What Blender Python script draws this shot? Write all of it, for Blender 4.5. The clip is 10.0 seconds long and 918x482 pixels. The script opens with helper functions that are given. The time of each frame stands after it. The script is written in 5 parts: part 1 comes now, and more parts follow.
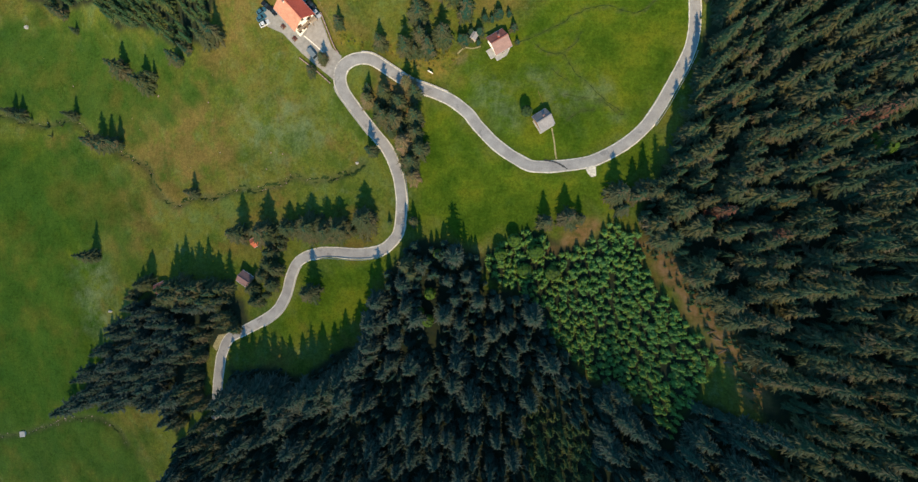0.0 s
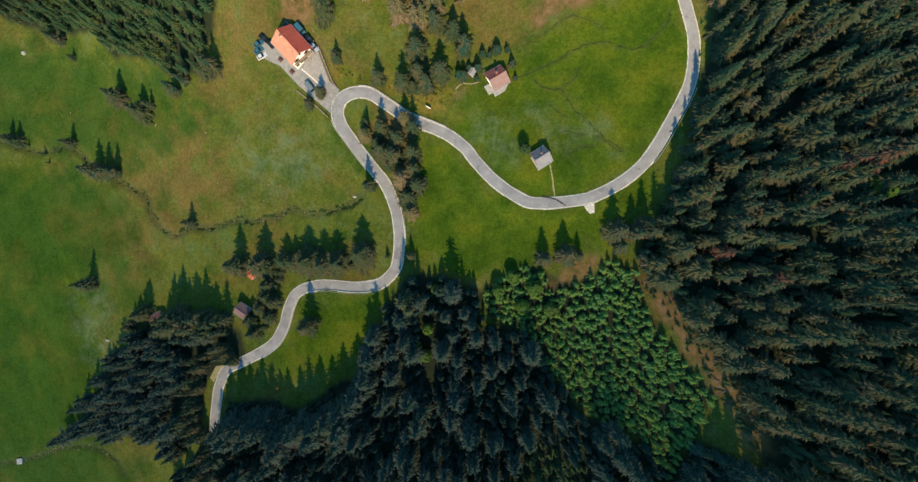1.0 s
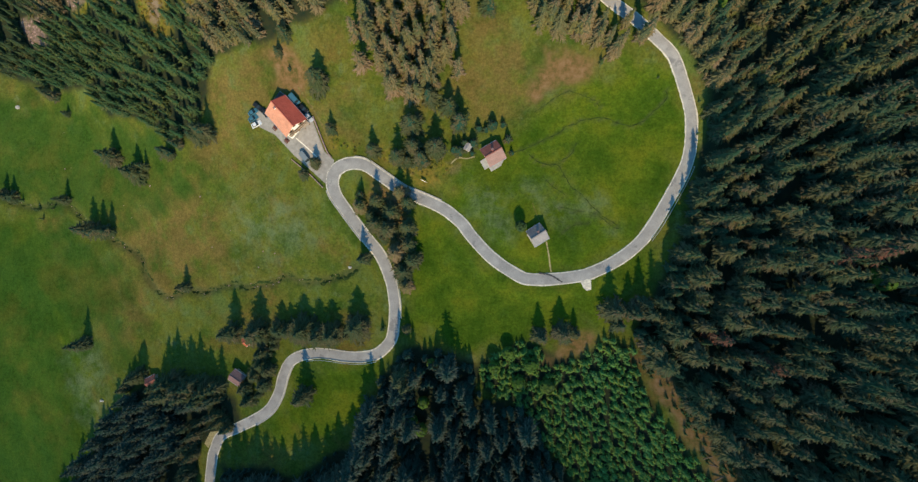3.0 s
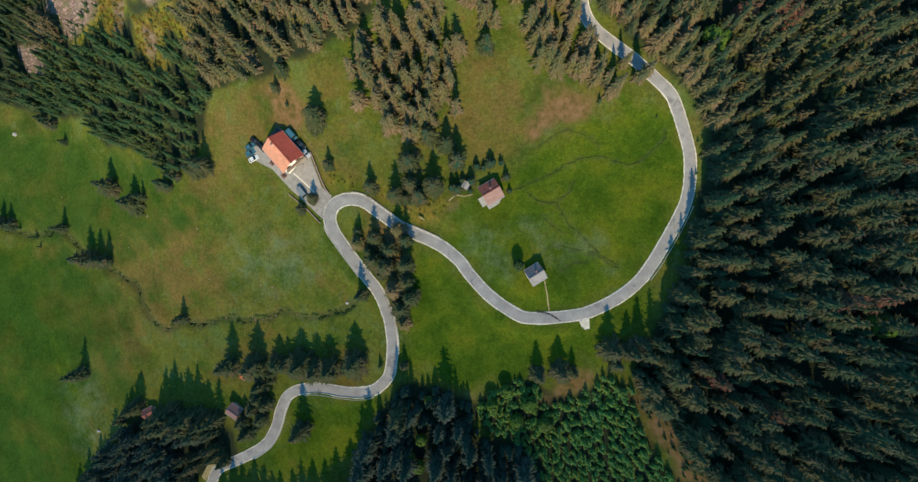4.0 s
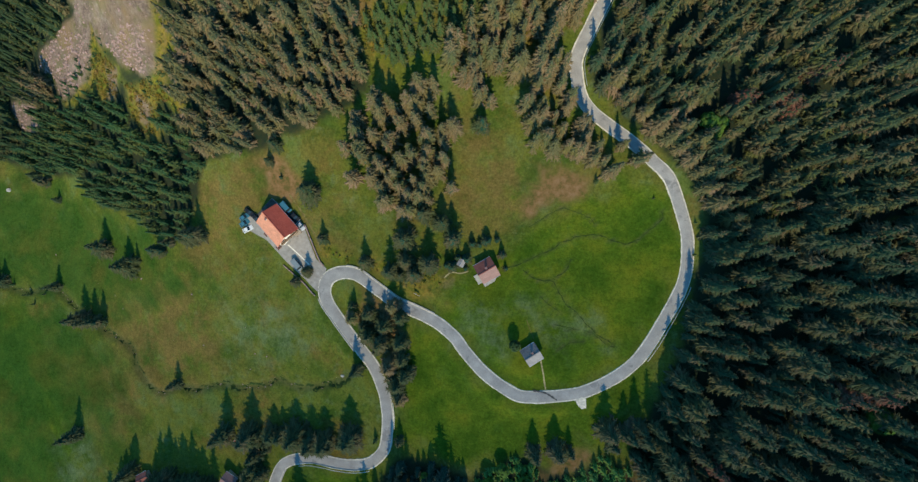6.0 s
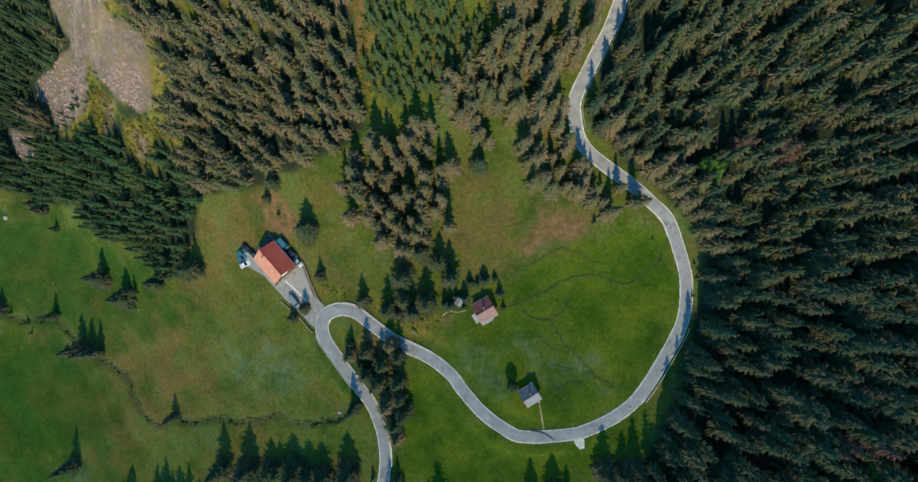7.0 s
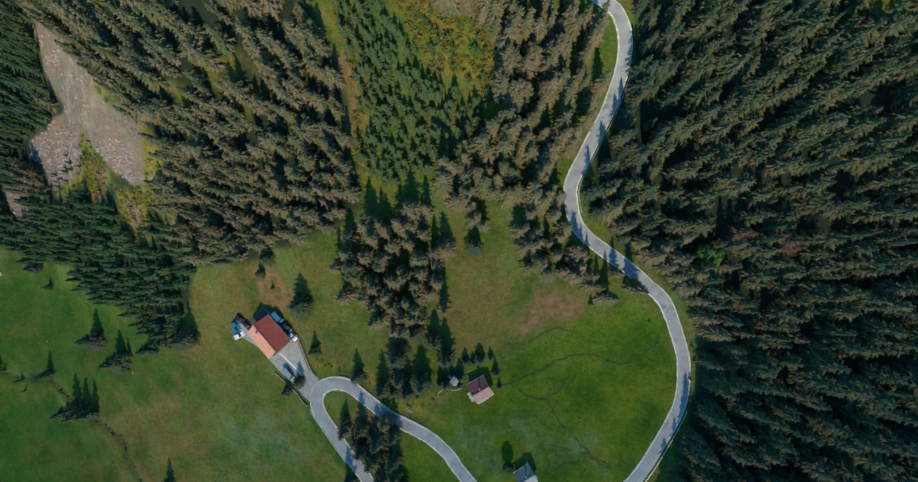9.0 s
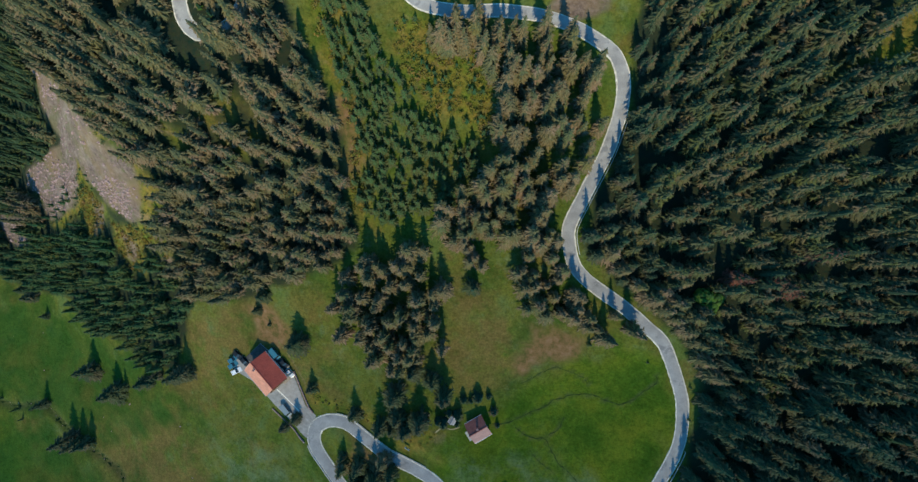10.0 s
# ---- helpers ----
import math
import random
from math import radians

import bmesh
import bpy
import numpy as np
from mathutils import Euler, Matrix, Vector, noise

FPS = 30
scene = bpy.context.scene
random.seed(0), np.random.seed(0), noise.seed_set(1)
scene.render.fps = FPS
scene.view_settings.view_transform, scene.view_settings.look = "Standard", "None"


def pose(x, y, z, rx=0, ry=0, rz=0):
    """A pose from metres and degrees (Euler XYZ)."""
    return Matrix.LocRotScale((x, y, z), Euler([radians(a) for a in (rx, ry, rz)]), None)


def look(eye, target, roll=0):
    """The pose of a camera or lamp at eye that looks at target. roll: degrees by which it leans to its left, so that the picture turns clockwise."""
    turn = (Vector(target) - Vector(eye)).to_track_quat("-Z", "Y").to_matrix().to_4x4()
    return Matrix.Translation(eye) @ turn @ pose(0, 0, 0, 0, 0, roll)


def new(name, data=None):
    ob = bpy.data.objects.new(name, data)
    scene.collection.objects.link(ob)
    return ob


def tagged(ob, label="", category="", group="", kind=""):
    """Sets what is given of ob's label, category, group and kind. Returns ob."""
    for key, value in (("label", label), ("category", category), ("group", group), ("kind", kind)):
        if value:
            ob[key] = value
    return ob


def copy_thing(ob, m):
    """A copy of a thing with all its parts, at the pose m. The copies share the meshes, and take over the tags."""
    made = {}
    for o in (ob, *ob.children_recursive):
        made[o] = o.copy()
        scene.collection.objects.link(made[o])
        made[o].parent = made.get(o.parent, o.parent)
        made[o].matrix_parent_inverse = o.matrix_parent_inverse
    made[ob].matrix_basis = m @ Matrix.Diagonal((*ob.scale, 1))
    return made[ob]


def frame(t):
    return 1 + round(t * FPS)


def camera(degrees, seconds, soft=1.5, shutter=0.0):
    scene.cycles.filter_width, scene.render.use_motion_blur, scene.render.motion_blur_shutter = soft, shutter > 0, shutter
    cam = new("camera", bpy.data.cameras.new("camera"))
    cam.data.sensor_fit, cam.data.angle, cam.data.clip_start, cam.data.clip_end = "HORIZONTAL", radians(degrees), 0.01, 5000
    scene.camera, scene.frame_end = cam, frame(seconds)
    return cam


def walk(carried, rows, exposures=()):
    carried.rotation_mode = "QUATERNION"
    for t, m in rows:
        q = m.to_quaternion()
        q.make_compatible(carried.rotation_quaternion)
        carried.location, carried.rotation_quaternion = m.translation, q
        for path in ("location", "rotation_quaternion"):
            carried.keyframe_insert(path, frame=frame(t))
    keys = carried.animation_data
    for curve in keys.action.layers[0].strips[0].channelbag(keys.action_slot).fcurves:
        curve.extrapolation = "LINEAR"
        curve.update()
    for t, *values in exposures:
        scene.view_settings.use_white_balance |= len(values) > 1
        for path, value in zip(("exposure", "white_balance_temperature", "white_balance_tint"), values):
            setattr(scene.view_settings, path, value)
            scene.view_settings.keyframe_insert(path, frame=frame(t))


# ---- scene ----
# The camera hangs level over the valley, looks straight down and slides north.
cam = camera(92.0, 10.0, soft=1.4)
SLIDE = [(0.0, 0.0), (0.5, 6.62), (1.0, 13.21), (1.5, 20.01), (2.0, 26.78), (2.5, 33.65), (4.0, 54.16), (4.5, 60.93), (5.0, 67.8),
         (5.5, 74.75), (7.0, 95.41), (7.5, 102.15), (8.0, 108.96), (8.5, 115.7), (9.0, 122.6), (9.5, 129.3), (10.0, 136.0)]
walk(cam, [(t, pose(0.0557 * s, 1.0013 * s, 158.07 - 0.0033 * s, 2.760, 2.116, 0.102)) for t, s in SLIDE],
     exposures=[(0.0, -0.25, 6900, 14), (4.0, -0.31, 6700, 10), (5.0, -0.33, 6450, 8.5), (10.0, -0.42, 5650, 5.5)])

# ---- light: a mid-morning sun from the south, clear sky ----
SUN_HEIGHT = 38.0
world = bpy.data.worlds.new("world")
scene.world = world
world.use_nodes = True
sky = world.node_tree.nodes.new("ShaderNodeTexSky")
sky.sky_type, sky.sun_disc = "NISHITA", False
sky.sun_elevation, sky.sun_rotation = radians(SUN_HEIGHT), radians(180)
sky.altitude, sky.dust_density, sky.ozone_density = 1200, 0.2, 3.0
background = world.node_tree.nodes["Background"]
background.inputs["Strength"].default_value = 0.31
deep_blue = world.node_tree.nodes.new("ShaderNodeMix")
deep_blue.data_type, deep_blue.blend_type = "RGBA", "MULTIPLY"
deep_blue.inputs[0].default_value = 1.0
deep_blue.inputs[7].default_value = (0.50, 1.0, 0.98, 1)
world.node_tree.links.new(sky.outputs["Color"], deep_blue.inputs[6])
world.node_tree.links.new(deep_blue.outputs[2], background.inputs["Color"])
sun = new("sun", bpy.data.lights.new("sun", "SUN"))
sun.data.energy, sun.data.angle, sun.data.color = 6.2, radians(0.55), (1.0, 0.80, 0.50)
sun.matrix_world = look((6, -100, 100 * math.tan(radians(SUN_HEIGHT))), (0, 0, 0))


# ---- materials ----
class Nodes:
    """A short hand for node materials."""

    def __init__(self, name, roughness=0.9, metallic=0.0):
        self.mat = bpy.data.materials.new(name)
        self.mat.use_nodes = True
        self.tree = self.mat.node_tree
        self.bsdf = self.tree.nodes["Principled BSDF"]
        self.bsdf.inputs["Roughness"].default_value = roughness
        self.bsdf.inputs["Metallic"].default_value = metallic
        self.bsdf.inputs["Specular IOR Level"].default_value = 0.05 if roughness > 0.85 else 0.25
        if "Diffuse Roughness" in self.bsdf.inputs:
            self.bsdf.inputs["Diffuse Roughness"].default_value = 1.0 if roughness > 0.7 else 0.0
        self.place = self.tree.nodes.new("ShaderNodeNewGeometry").outputs["Position"]

    def link(self, a, b):
        self.tree.links.new(a, b)

    def noise(self, scale, detail=3.0, rough=0.55, stretch=None):
        n = self.tree.nodes.new("ShaderNodeTexNoise")
        n.inputs["Scale"].default_value = scale
        n.inputs["Detail"].default_value = detail
        n.inputs["Roughness"].default_value = rough
        src = self.place
        if stretch:
            m = self.tree.nodes.new("ShaderNodeMapping")
            m.inputs["Scale"].default_value = stretch[:3]
            m.inputs["Rotation"].default_value = (0, 0, radians(stretch[3]) if len(stretch) > 3 else 0)
            self.link(src, m.inputs["Vector"])
            src = m.outputs["Vector"]
        self.link(src, n.inputs["Vector"])
        return n.outputs["Fac"]

    def cells(self, scale):
        n = self.tree.nodes.new("ShaderNodeTexVoronoi")
        n.inputs["Scale"].default_value = scale
        self.link(self.place, n.inputs["Vector"])
        s = self.tree.nodes.new("ShaderNodeSeparateColor")
        self.link(n.outputs["Color"], s.inputs["Color"])
        return s.outputs["Red"]

    def ramp(self, fac, *stops):
        n = self.tree.nodes.new("ShaderNodeValToRGB")
        e = n.color_ramp.elements
        while len(e) < len(stops):
            e.new(0.5)
        for i, (p, c) in enumerate(stops):
            e[i].position, e[i].color = p, (*c, 1) if len(c) == 3 else c
        self.link(fac, n.inputs["Fac"])
        return n.outputs["Color"]

    def mask(self, fac, low, high):
        n = self.tree.nodes.new("ShaderNodeMapRange")
        n.inputs["From Min"].default_value, n.inputs["From Max"].default_value = low, high
        self.link(fac, n.inputs["Value"])
        return n.outputs["Result"]

    def mix(self, fac, a, b, kind="MIX"):
        n = self.tree.nodes.new("ShaderNodeMix")
        n.data_type, n.blend_type = "RGBA", kind
        for slot, v in ((0, fac), (6, a), (7, b)):
            if isinstance(v, (int, float)):
                n.inputs[slot].default_value = v
            elif isinstance(v, tuple):
                n.inputs[slot].default_value = (*v, 1)
            else:
                self.link(v, n.inputs[slot])
        return n.outputs[2]

    def times(self, a, b):
        n = self.tree.nodes.new("ShaderNodeMath")
        n.operation = "MULTIPLY"
        for slot, v in ((0, a), (1, b)):
            if isinstance(v, (int, float)):
                n.inputs[slot].default_value = v
            else:
                self.link(v, n.inputs[slot])
        return n.outputs[0]

    def attribute(self, name):
        n = self.tree.nodes.new("ShaderNodeAttribute")
        n.attribute_name = name
        return n.outputs["Fac"]

    def bump(self, fac, strength, distance):
        n = self.tree.nodes.new("ShaderNodeBump")
        n.inputs["Strength"].default_value, n.inputs["Distance"].default_value = strength, distance
        self.link(fac, n.inputs["Height"])
        self.link(n.outputs["Normal"], self.bsdf.inputs["Normal"])

    def done(self, colour):
        if isinstance(colour, tuple):
            self.bsdf.inputs["Base Color"].default_value = (*colour, 1)
        else:
            self.link(colour, self.bsdf.inputs["Base Color"])
        return self.mat


def plain(name, colour, roughness=0.8, metallic=0.0, vary=0.25, scale=3.0):
    n = Nodes(name, roughness, metallic)
    dark = tuple(c * (1 - vary) for c in colour)
    light = tuple(min(1, c * (1 + vary)) for c in colour)
    f = n.noise(scale, 4)
    n.bump(n.noise(scale * 6, 3), 0.3, 0.02)
    return n.done(n.ramp(f, (0.3, dark), (0.7, light)))


def ground_material():
    n = Nodes("ground", 0.95)
    n.bsdf.inputs["Specular IOR Level"].default_value = 0.03
    big, mid, small, fine = n.noise(0.018, 4), n.noise(0.07, 5, 0.6), n.noise(0.6, 4, 0.65), n.noise(3.0, 3, 0.7)
    # pasture: uneven, yellow and brown tints between greens
    pasture = n.ramp(mid, (0.30, (0.056, 0.108, 0.018)), (0.43, (0.088, 0.126, 0.020)), (0.54, (0.112, 0.130, 0.022)), (0.66, (0.084, 0.124, 0.032)))
    pasture = n.mix(n.times(n.mask(n.noise(0.03, 5, 0.65), 0.50, 0.64), 0.75), pasture, (0.135, 0.116, 0.030))
    pasture = n.mix(n.times(n.mask(big, 0.56, 0.70), 0.6), pasture, (0.060, 0.118, 0.020))
    pasture = n.mix(n.times(n.mask(n.noise(0.09, 6, 0.72), 0.53, 0.72), 0.55), pasture, (0.100, 0.150, 0.055))
    pasture = n.mix(n.times(n.mask(n.noise(0.22, 5, 0.7), 0.60, 0.72), 0.7), pasture, (0.035, 0.085, 0.018))
    pasture = n.mix(n.times(n.mask(n.noise(0.32, 6, 0.75, (1.0, 0.6, 1.0, 30)), 0.56, 0.68), 0.55), pasture, (0.125, 0.165, 0.062))
    pasture = n.mix(n.times(n.mask(n.noise(0.5, 5, 0.7), 0.60, 0.70), 0.5), pasture, (0.030, 0.072, 0.014))
    pasture = n.mix(n.times(n.mask(n.noise(0.055, 8, 0.7), 0.53, 0.66), 0.6), pasture, (0.165, 0.098, 0.032))
    pasture = n.mix(n.times(n.mask(n.noise(0.13, 8, 0.72), 0.56, 0.68), 0.6), pasture, (0.140, 0.180, 0.085))
    pasture = n.mix(n.times(n.mask(n.noise(0.85, 5, 0.7), 0.58, 0.68), 0.6), pasture, (0.030, 0.070, 0.016))
    # hay meadow: even and green
    hay = n.ramp(mid, (0.36, (0.048, 0.102, 0.009)), (0.5, (0.070, 0.120, 0.010)), (0.64, (0.100, 0.128, 0.011)))
    hay = n.mix(n.times(n.mask(n.noise(0.045, 6, 0.75), 0.54, 0.72), 0.5), hay, (0.080, 0.142, 0.030))
    hay = n.mix(n.times(n.mask(n.noise(0.02, 4, 0.6), 0.52, 0.66), 0.5), hay, (0.095, 0.112, 0.010))
    pasture = n.mix(n.times(n.attribute("dry"), n.mask(n.noise(0.10, 6, 0.7), 0.37, 0.56)), pasture, (0.150, 0.118, 0.036))
    colour = n.mix(n.attribute("hay"), pasture, hay)
    deep = n.ramp(n.noise(0.05, 5, 0.65), (0.35, (0.024, 0.076, 0.012)), (0.5, (0.034, 0.086, 0.012)), (0.68, (0.075, 0.096, 0.016)))
    colour = n.mix(n.times(n.attribute("deep"), 0.85), colour, deep)
    colour = n.mix(n.times(n.times(n.attribute("pale"), n.mask(n.noise(0.16, 6, 0.72), 0.40, 0.66)), 0.8), colour, (0.135, 0.185, 0.095))
    rough = n.ramp(n.noise(0.12, 5, 0.65), (0.32, (0.085, 0.135, 0.018)), (0.46, (0.150, 0.150, 0.022)), (0.6, (0.205, 0.155, 0.034)), (0.75, (0.095, 0.130, 0.022)))
    rough = n.mix(n.times(n.mask(n.noise(0.4, 6, 0.72), 0.52, 0.64), 0.8), rough, (0.050, 0.085, 0.016))
    rough = n.mix(n.times(n.mask(n.noise(0.09, 6, 0.7), 0.55, 0.66), 0.7), rough, (0.215, 0.150, 0.085))
    colour = n.mix(n.attribute("rough"), colour, rough)
    tone = n.ramp(n.mix(0.5, small, mid), (0.37, (0.62, 0.68, 0.58)), (0.5, (1.0, 1.0, 1.0)), (0.63, (1.34, 1.27, 1.2)))
    colour = n.mix(0.8, colour, tone, "MULTIPLY")
    tone2 = n.ramp(n.noise(1.3, 5, 0.75), (0.36, (0.55, 0.60, 0.52)), (0.5, (1.0, 1.0, 1.0)), (0.64, (1.4, 1.36, 1.3)))
    colour = n.mix(0.6, colour, tone2, "MULTIPLY")
    # forest floor, its colour darkened with the shade between the trees
    shaded_soil = n.ramp(small, (0.3, (0.014, 0.034, 0.022)), (0.55, (0.032, 0.038, 0.022)), (0.75, (0.028, 0.052, 0.018)))
    colour = n.mix(n.attribute("floor"), colour, shaded_soil)
    earth = n.ramp(n.noise(0.35, 6, 0.7), (0.36, (0.095, 0.088, 0.026)), (0.5, (0.195, 0.122, 0.052)), (0.66, (0.265, 0.165, 0.090)))
    colour = n.mix(n.attribute("earth"), colour, earth)
    gravel = n.ramp(n.noise(0.9, 6, 0.75), (0.34, (0.080, 0.060, 0.050)), (0.5, (0.165, 0.124, 0.102)), (0.68, (0.255, 0.196, 0.165)))
    streak = n.noise(0.35, 5, 0.65, (0.16, 1.0, 1.0, 52))
    gravel = n.mix(n.times(n.mask(streak, 0.52, 0.66), 0.5), gravel, (0.30, 0.255, 0.205))
    gravel = n.mix(n.times(n.attribute("wash"), n.mask(n.noise(0.5, 5, 0.7), 0.35, 0.65)), gravel, (0.33, 0.275, 0.215))
    gravel = n.mix(n.times(n.mask(n.noise(0.11, 5, 0.65), 0.50, 0.62), 0.7), gravel, (0.130, 0.125, 0.060))
    gravel = n.mix(n.times(n.mask(n.noise(0.05, 4, 0.6), 0.48, 0.66), 0.7), gravel, (0.215, 0.150, 0.075))
    gravel = n.mix(n.times(n.mask(n.noise(0.16, 5, 0.7), 0.60, 0.70), 0.8), gravel, (0.095, 0.105, 0.028))
    colour = n.mix(n.attribute("gravel"), colour, gravel)
    wet = n.ramp(small, (0.3, (0.035, 0.055, 0.02)), (0.7, (0.10, 0.10, 0.05)))
    colour = n.mix(n.attribute("gully"), colour, wet)
    n.bump(n.mix(0.5, small, fine), 0.8, 0.5)
    return n.done(colour)


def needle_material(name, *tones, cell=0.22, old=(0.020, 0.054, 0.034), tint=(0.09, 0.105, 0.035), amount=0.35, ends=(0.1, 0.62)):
    """Needles: the given tones on the year's tips, old growth along the branch dark blue-green, with shade put into its
    colour.
    """
    n = Nodes(name, 0.75)
    n.bsdf.inputs["Specular IOR Level"].default_value = 0.12
    c = n.ramp(n.cells(cell), *[((i + 0.5) / len(tones), t) for i, t in enumerate(tones)])
    v = n.ramp(n.noise(1.6, 3, 0.7), (0.3, (0.55, 0.60, 0.58)), (0.7, (1.35, 1.3, 1.2)))
    c = n.mix(n.times(n.mask(n.noise(0.05, 4, 0.6), 0.52, 0.66), amount), c, tint)
    # away from the tips the colour falls to the shade-dark inner tone
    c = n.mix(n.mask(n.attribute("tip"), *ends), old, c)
    c = n.mix(0.9, c, v, "MULTIPLY")
    return n.done(c)


def asphalt_material():
    n = Nodes("asphalt", 0.85)
    base = n.ramp(n.noise(0.25, 5, 0.6), (0.3, (0.265, 0.26, 0.26)), (0.55, (0.345, 0.34, 0.335)), (0.75, (0.42, 0.415, 0.41)))
    patch = n.mask(n.noise(0.16, 4, 0.65), 0.60, 0.64)
    c = n.mix(n.times(patch, 0.55), base, (0.16, 0.16, 0.17))
    c = n.mix(0.7, c, n.ramp(n.noise(4, 3, 0.7), (0.3, (0.8, 0.8, 0.8)), (0.7, (1.15, 1.15, 1.15))), "MULTIPLY")
    n.bump(n.noise(12, 3), 0.3, 0.02)
    return n.done(c)


def tile_material(name, low, high):
    n = Nodes(name, 0.8)
    c = n.ramp(n.noise(2.2, 5, 0.7), (0.3, low), (0.7, high))
    c = n.mix(0.6, c, n.ramp(n.noise(0.5, 3), (0.35, (0.8, 0.8, 0.8)), (0.65, (1.15, 1.12, 1.1))), "MULTIPLY")
    n.bump(n.noise(7, 2), 0.5, 0.05)
    return n.done(c)


GROUND = ground_material()
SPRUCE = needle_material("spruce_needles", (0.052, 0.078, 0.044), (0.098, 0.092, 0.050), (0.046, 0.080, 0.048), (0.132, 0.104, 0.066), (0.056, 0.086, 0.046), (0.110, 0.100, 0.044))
# spruce for the dim southern woods, deep shade put into its tones
SHADED_SPRUCE = needle_material("shaded_spruce_needles", (0.100, 0.118, 0.096), (0.130, 0.138, 0.114), (0.080, 0.104, 0.082), (0.130, 0.122, 0.088), old=(0.014, 0.050, 0.042), ends=(0.5, 1.0))
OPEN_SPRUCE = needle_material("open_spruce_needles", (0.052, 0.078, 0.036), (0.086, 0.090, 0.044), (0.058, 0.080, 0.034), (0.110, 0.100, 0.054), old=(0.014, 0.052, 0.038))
DEAD = needle_material("dead_needles", (0.150, 0.060, 0.045), (0.190, 0.085, 0.060), (0.110, 0.070, 0.050), cell=0.5)
BRIGHT = needle_material("bright_leaves", (0.060, 0.130, 0.020), (0.085, 0.155, 0.025), cell=0.6)
MIXED = needle_material("mixed_needles", (0.056, 0.108, 0.038), (0.090, 0.120, 0.042), (0.052, 0.100, 0.046), (0.112, 0.128, 0.044), (0.064, 0.112, 0.042), old=(0.024, 0.072, 0.036), tint=(0.150, 0.150, 0.034), amount=0.5)
OLIVE = needle_material("olive_needles", (0.138, 0.130, 0.058), (0.220, 0.158, 0.092), (0.102, 0.126, 0.052), (0.245, 0.168, 0.110), (0.160, 0.150, 0.054), (0.184, 0.138, 0.076), old=(0.058, 0.072, 0.042), tint=(0.175, 0.140, 0.076), amount=0.5)
DUSKY = needle_material("dusky_needles", (0.092, 0.104, 0.044), (0.155, 0.120, 0.062), (0.072, 0.100, 0.044), (0.172, 0.124, 0.074), (0.110, 0.122, 0.040), old=(0.034, 0.056, 0.034), tint=(0.120, 0.130, 0.040), amount=0.45)
YOUNG = needle_material("young_needles", (0.095, 0.245, 0.060), (0.150, 0.275, 0.056), (0.090, 0.215, 0.078), (0.185, 0.260, 0.050), cell=0.4, old=(0.085, 0.215, 0.062))
SAPLING = needle_material("sapling_needles", (0.075, 0.105, 0.036), (0.125, 0.125, 0.044), (0.070, 0.110, 0.046), (0.110, 0.120, 0.046), cell=0.35, old=(0.046, 0.085, 0.032))
SLOPE = needle_material("slope_needles", (0.060, 0.100, 0.036), (0.110, 0.122, 0.036), (0.056, 0.088, 0.042), (0.125, 0.112, 0.046), (0.080, 0.110, 0.034), cell=0.3, old=(0.034, 0.062, 0.032))
YELLOW = needle_material("yellow_leaves", (0.150, 0.150, 0.022), (0.200, 0.155, 0.026), (0.110, 0.140, 0.024), (0.210, 0.140, 0.040), cell=0.5, old=(0.090, 0.110, 0.020))
AMBER = needle_material("amber_leaves", (0.210, 0.150, 0.026), (0.260, 0.165, 0.030), (0.130, 0.140, 0.024), (0.270, 0.160, 0.060), cell=0.6, old=(0.110, 0.110, 0.022))
LEAF = needle_material("leaves", (0.034, 0.070, 0.024), (0.050, 0.085, 0.028), cell=0.6)
BARK = plain("bark", (0.16, 0.12, 0.09), 0.9)
ASPHALT = asphalt_material()
# for the road's repair strip and the painted shadow of the guest house
TARMAC_AND_SHADOW = plain("dark_tarmac_and_shadow", (0.065, 0.066, 0.068), 0.85, vary=0.3, scale=0.9)
SHOULDER = plain("gravel_shoulder", (0.60, 0.57, 0.50), 0.9, vary=0.3, scale=1.2)
YARD = plain("yard_asphalt", (0.31, 0.295, 0.275), 0.85, vary=0.2, scale=0.7)
PAVING = plain("paving", (0.36, 0.33, 0.30), 0.85, vary=0.15, scale=0.8)
CONCRETE = plain("concrete", (0.42, 0.41, 0.38), 0.85, vary=0.2, scale=1.0)
FAINT = plain("faint_track", (0.17, 0.145, 0.055), 0.95, vary=0.35, scale=1.2)
PATH = plain("trodden_path", (0.34, 0.30, 0.16), 0.95, vary=0.3, scale=1.5)
STONE = plain("limestone", (0.36, 0.255, 0.235), 0.9, vary=0.45, scale=1.6)
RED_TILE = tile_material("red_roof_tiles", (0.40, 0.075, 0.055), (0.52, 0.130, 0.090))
# the red tiles again for the south-west slope, sunlight put into the colour
SUNLIT_TILE = tile_material("sunlit_roof_tiles", (0.56, 0.25, 0.155), (0.72, 0.37, 0.25))
ORANGE_TILE = tile_material("orange_roof_tiles", (0.55, 0.14, 0.07), (0.70, 0.24, 0.13))
BROWN_TILE = tile_material("brown_roof_tiles", (0.22, 0.075, 0.060), (0.34, 0.135, 0.110))
# barn shingles in two tones, shade and sun put into the colours
GREY_TILE = tile_material("grey_roof_shingles", (0.15, 0.15, 0.16), (0.26, 0.25, 0.26))
PALE_SHINGLE = tile_material("pale_sunlit_shingles", (0.28, 0.27, 0.275), (0.42, 0.405, 0.41))
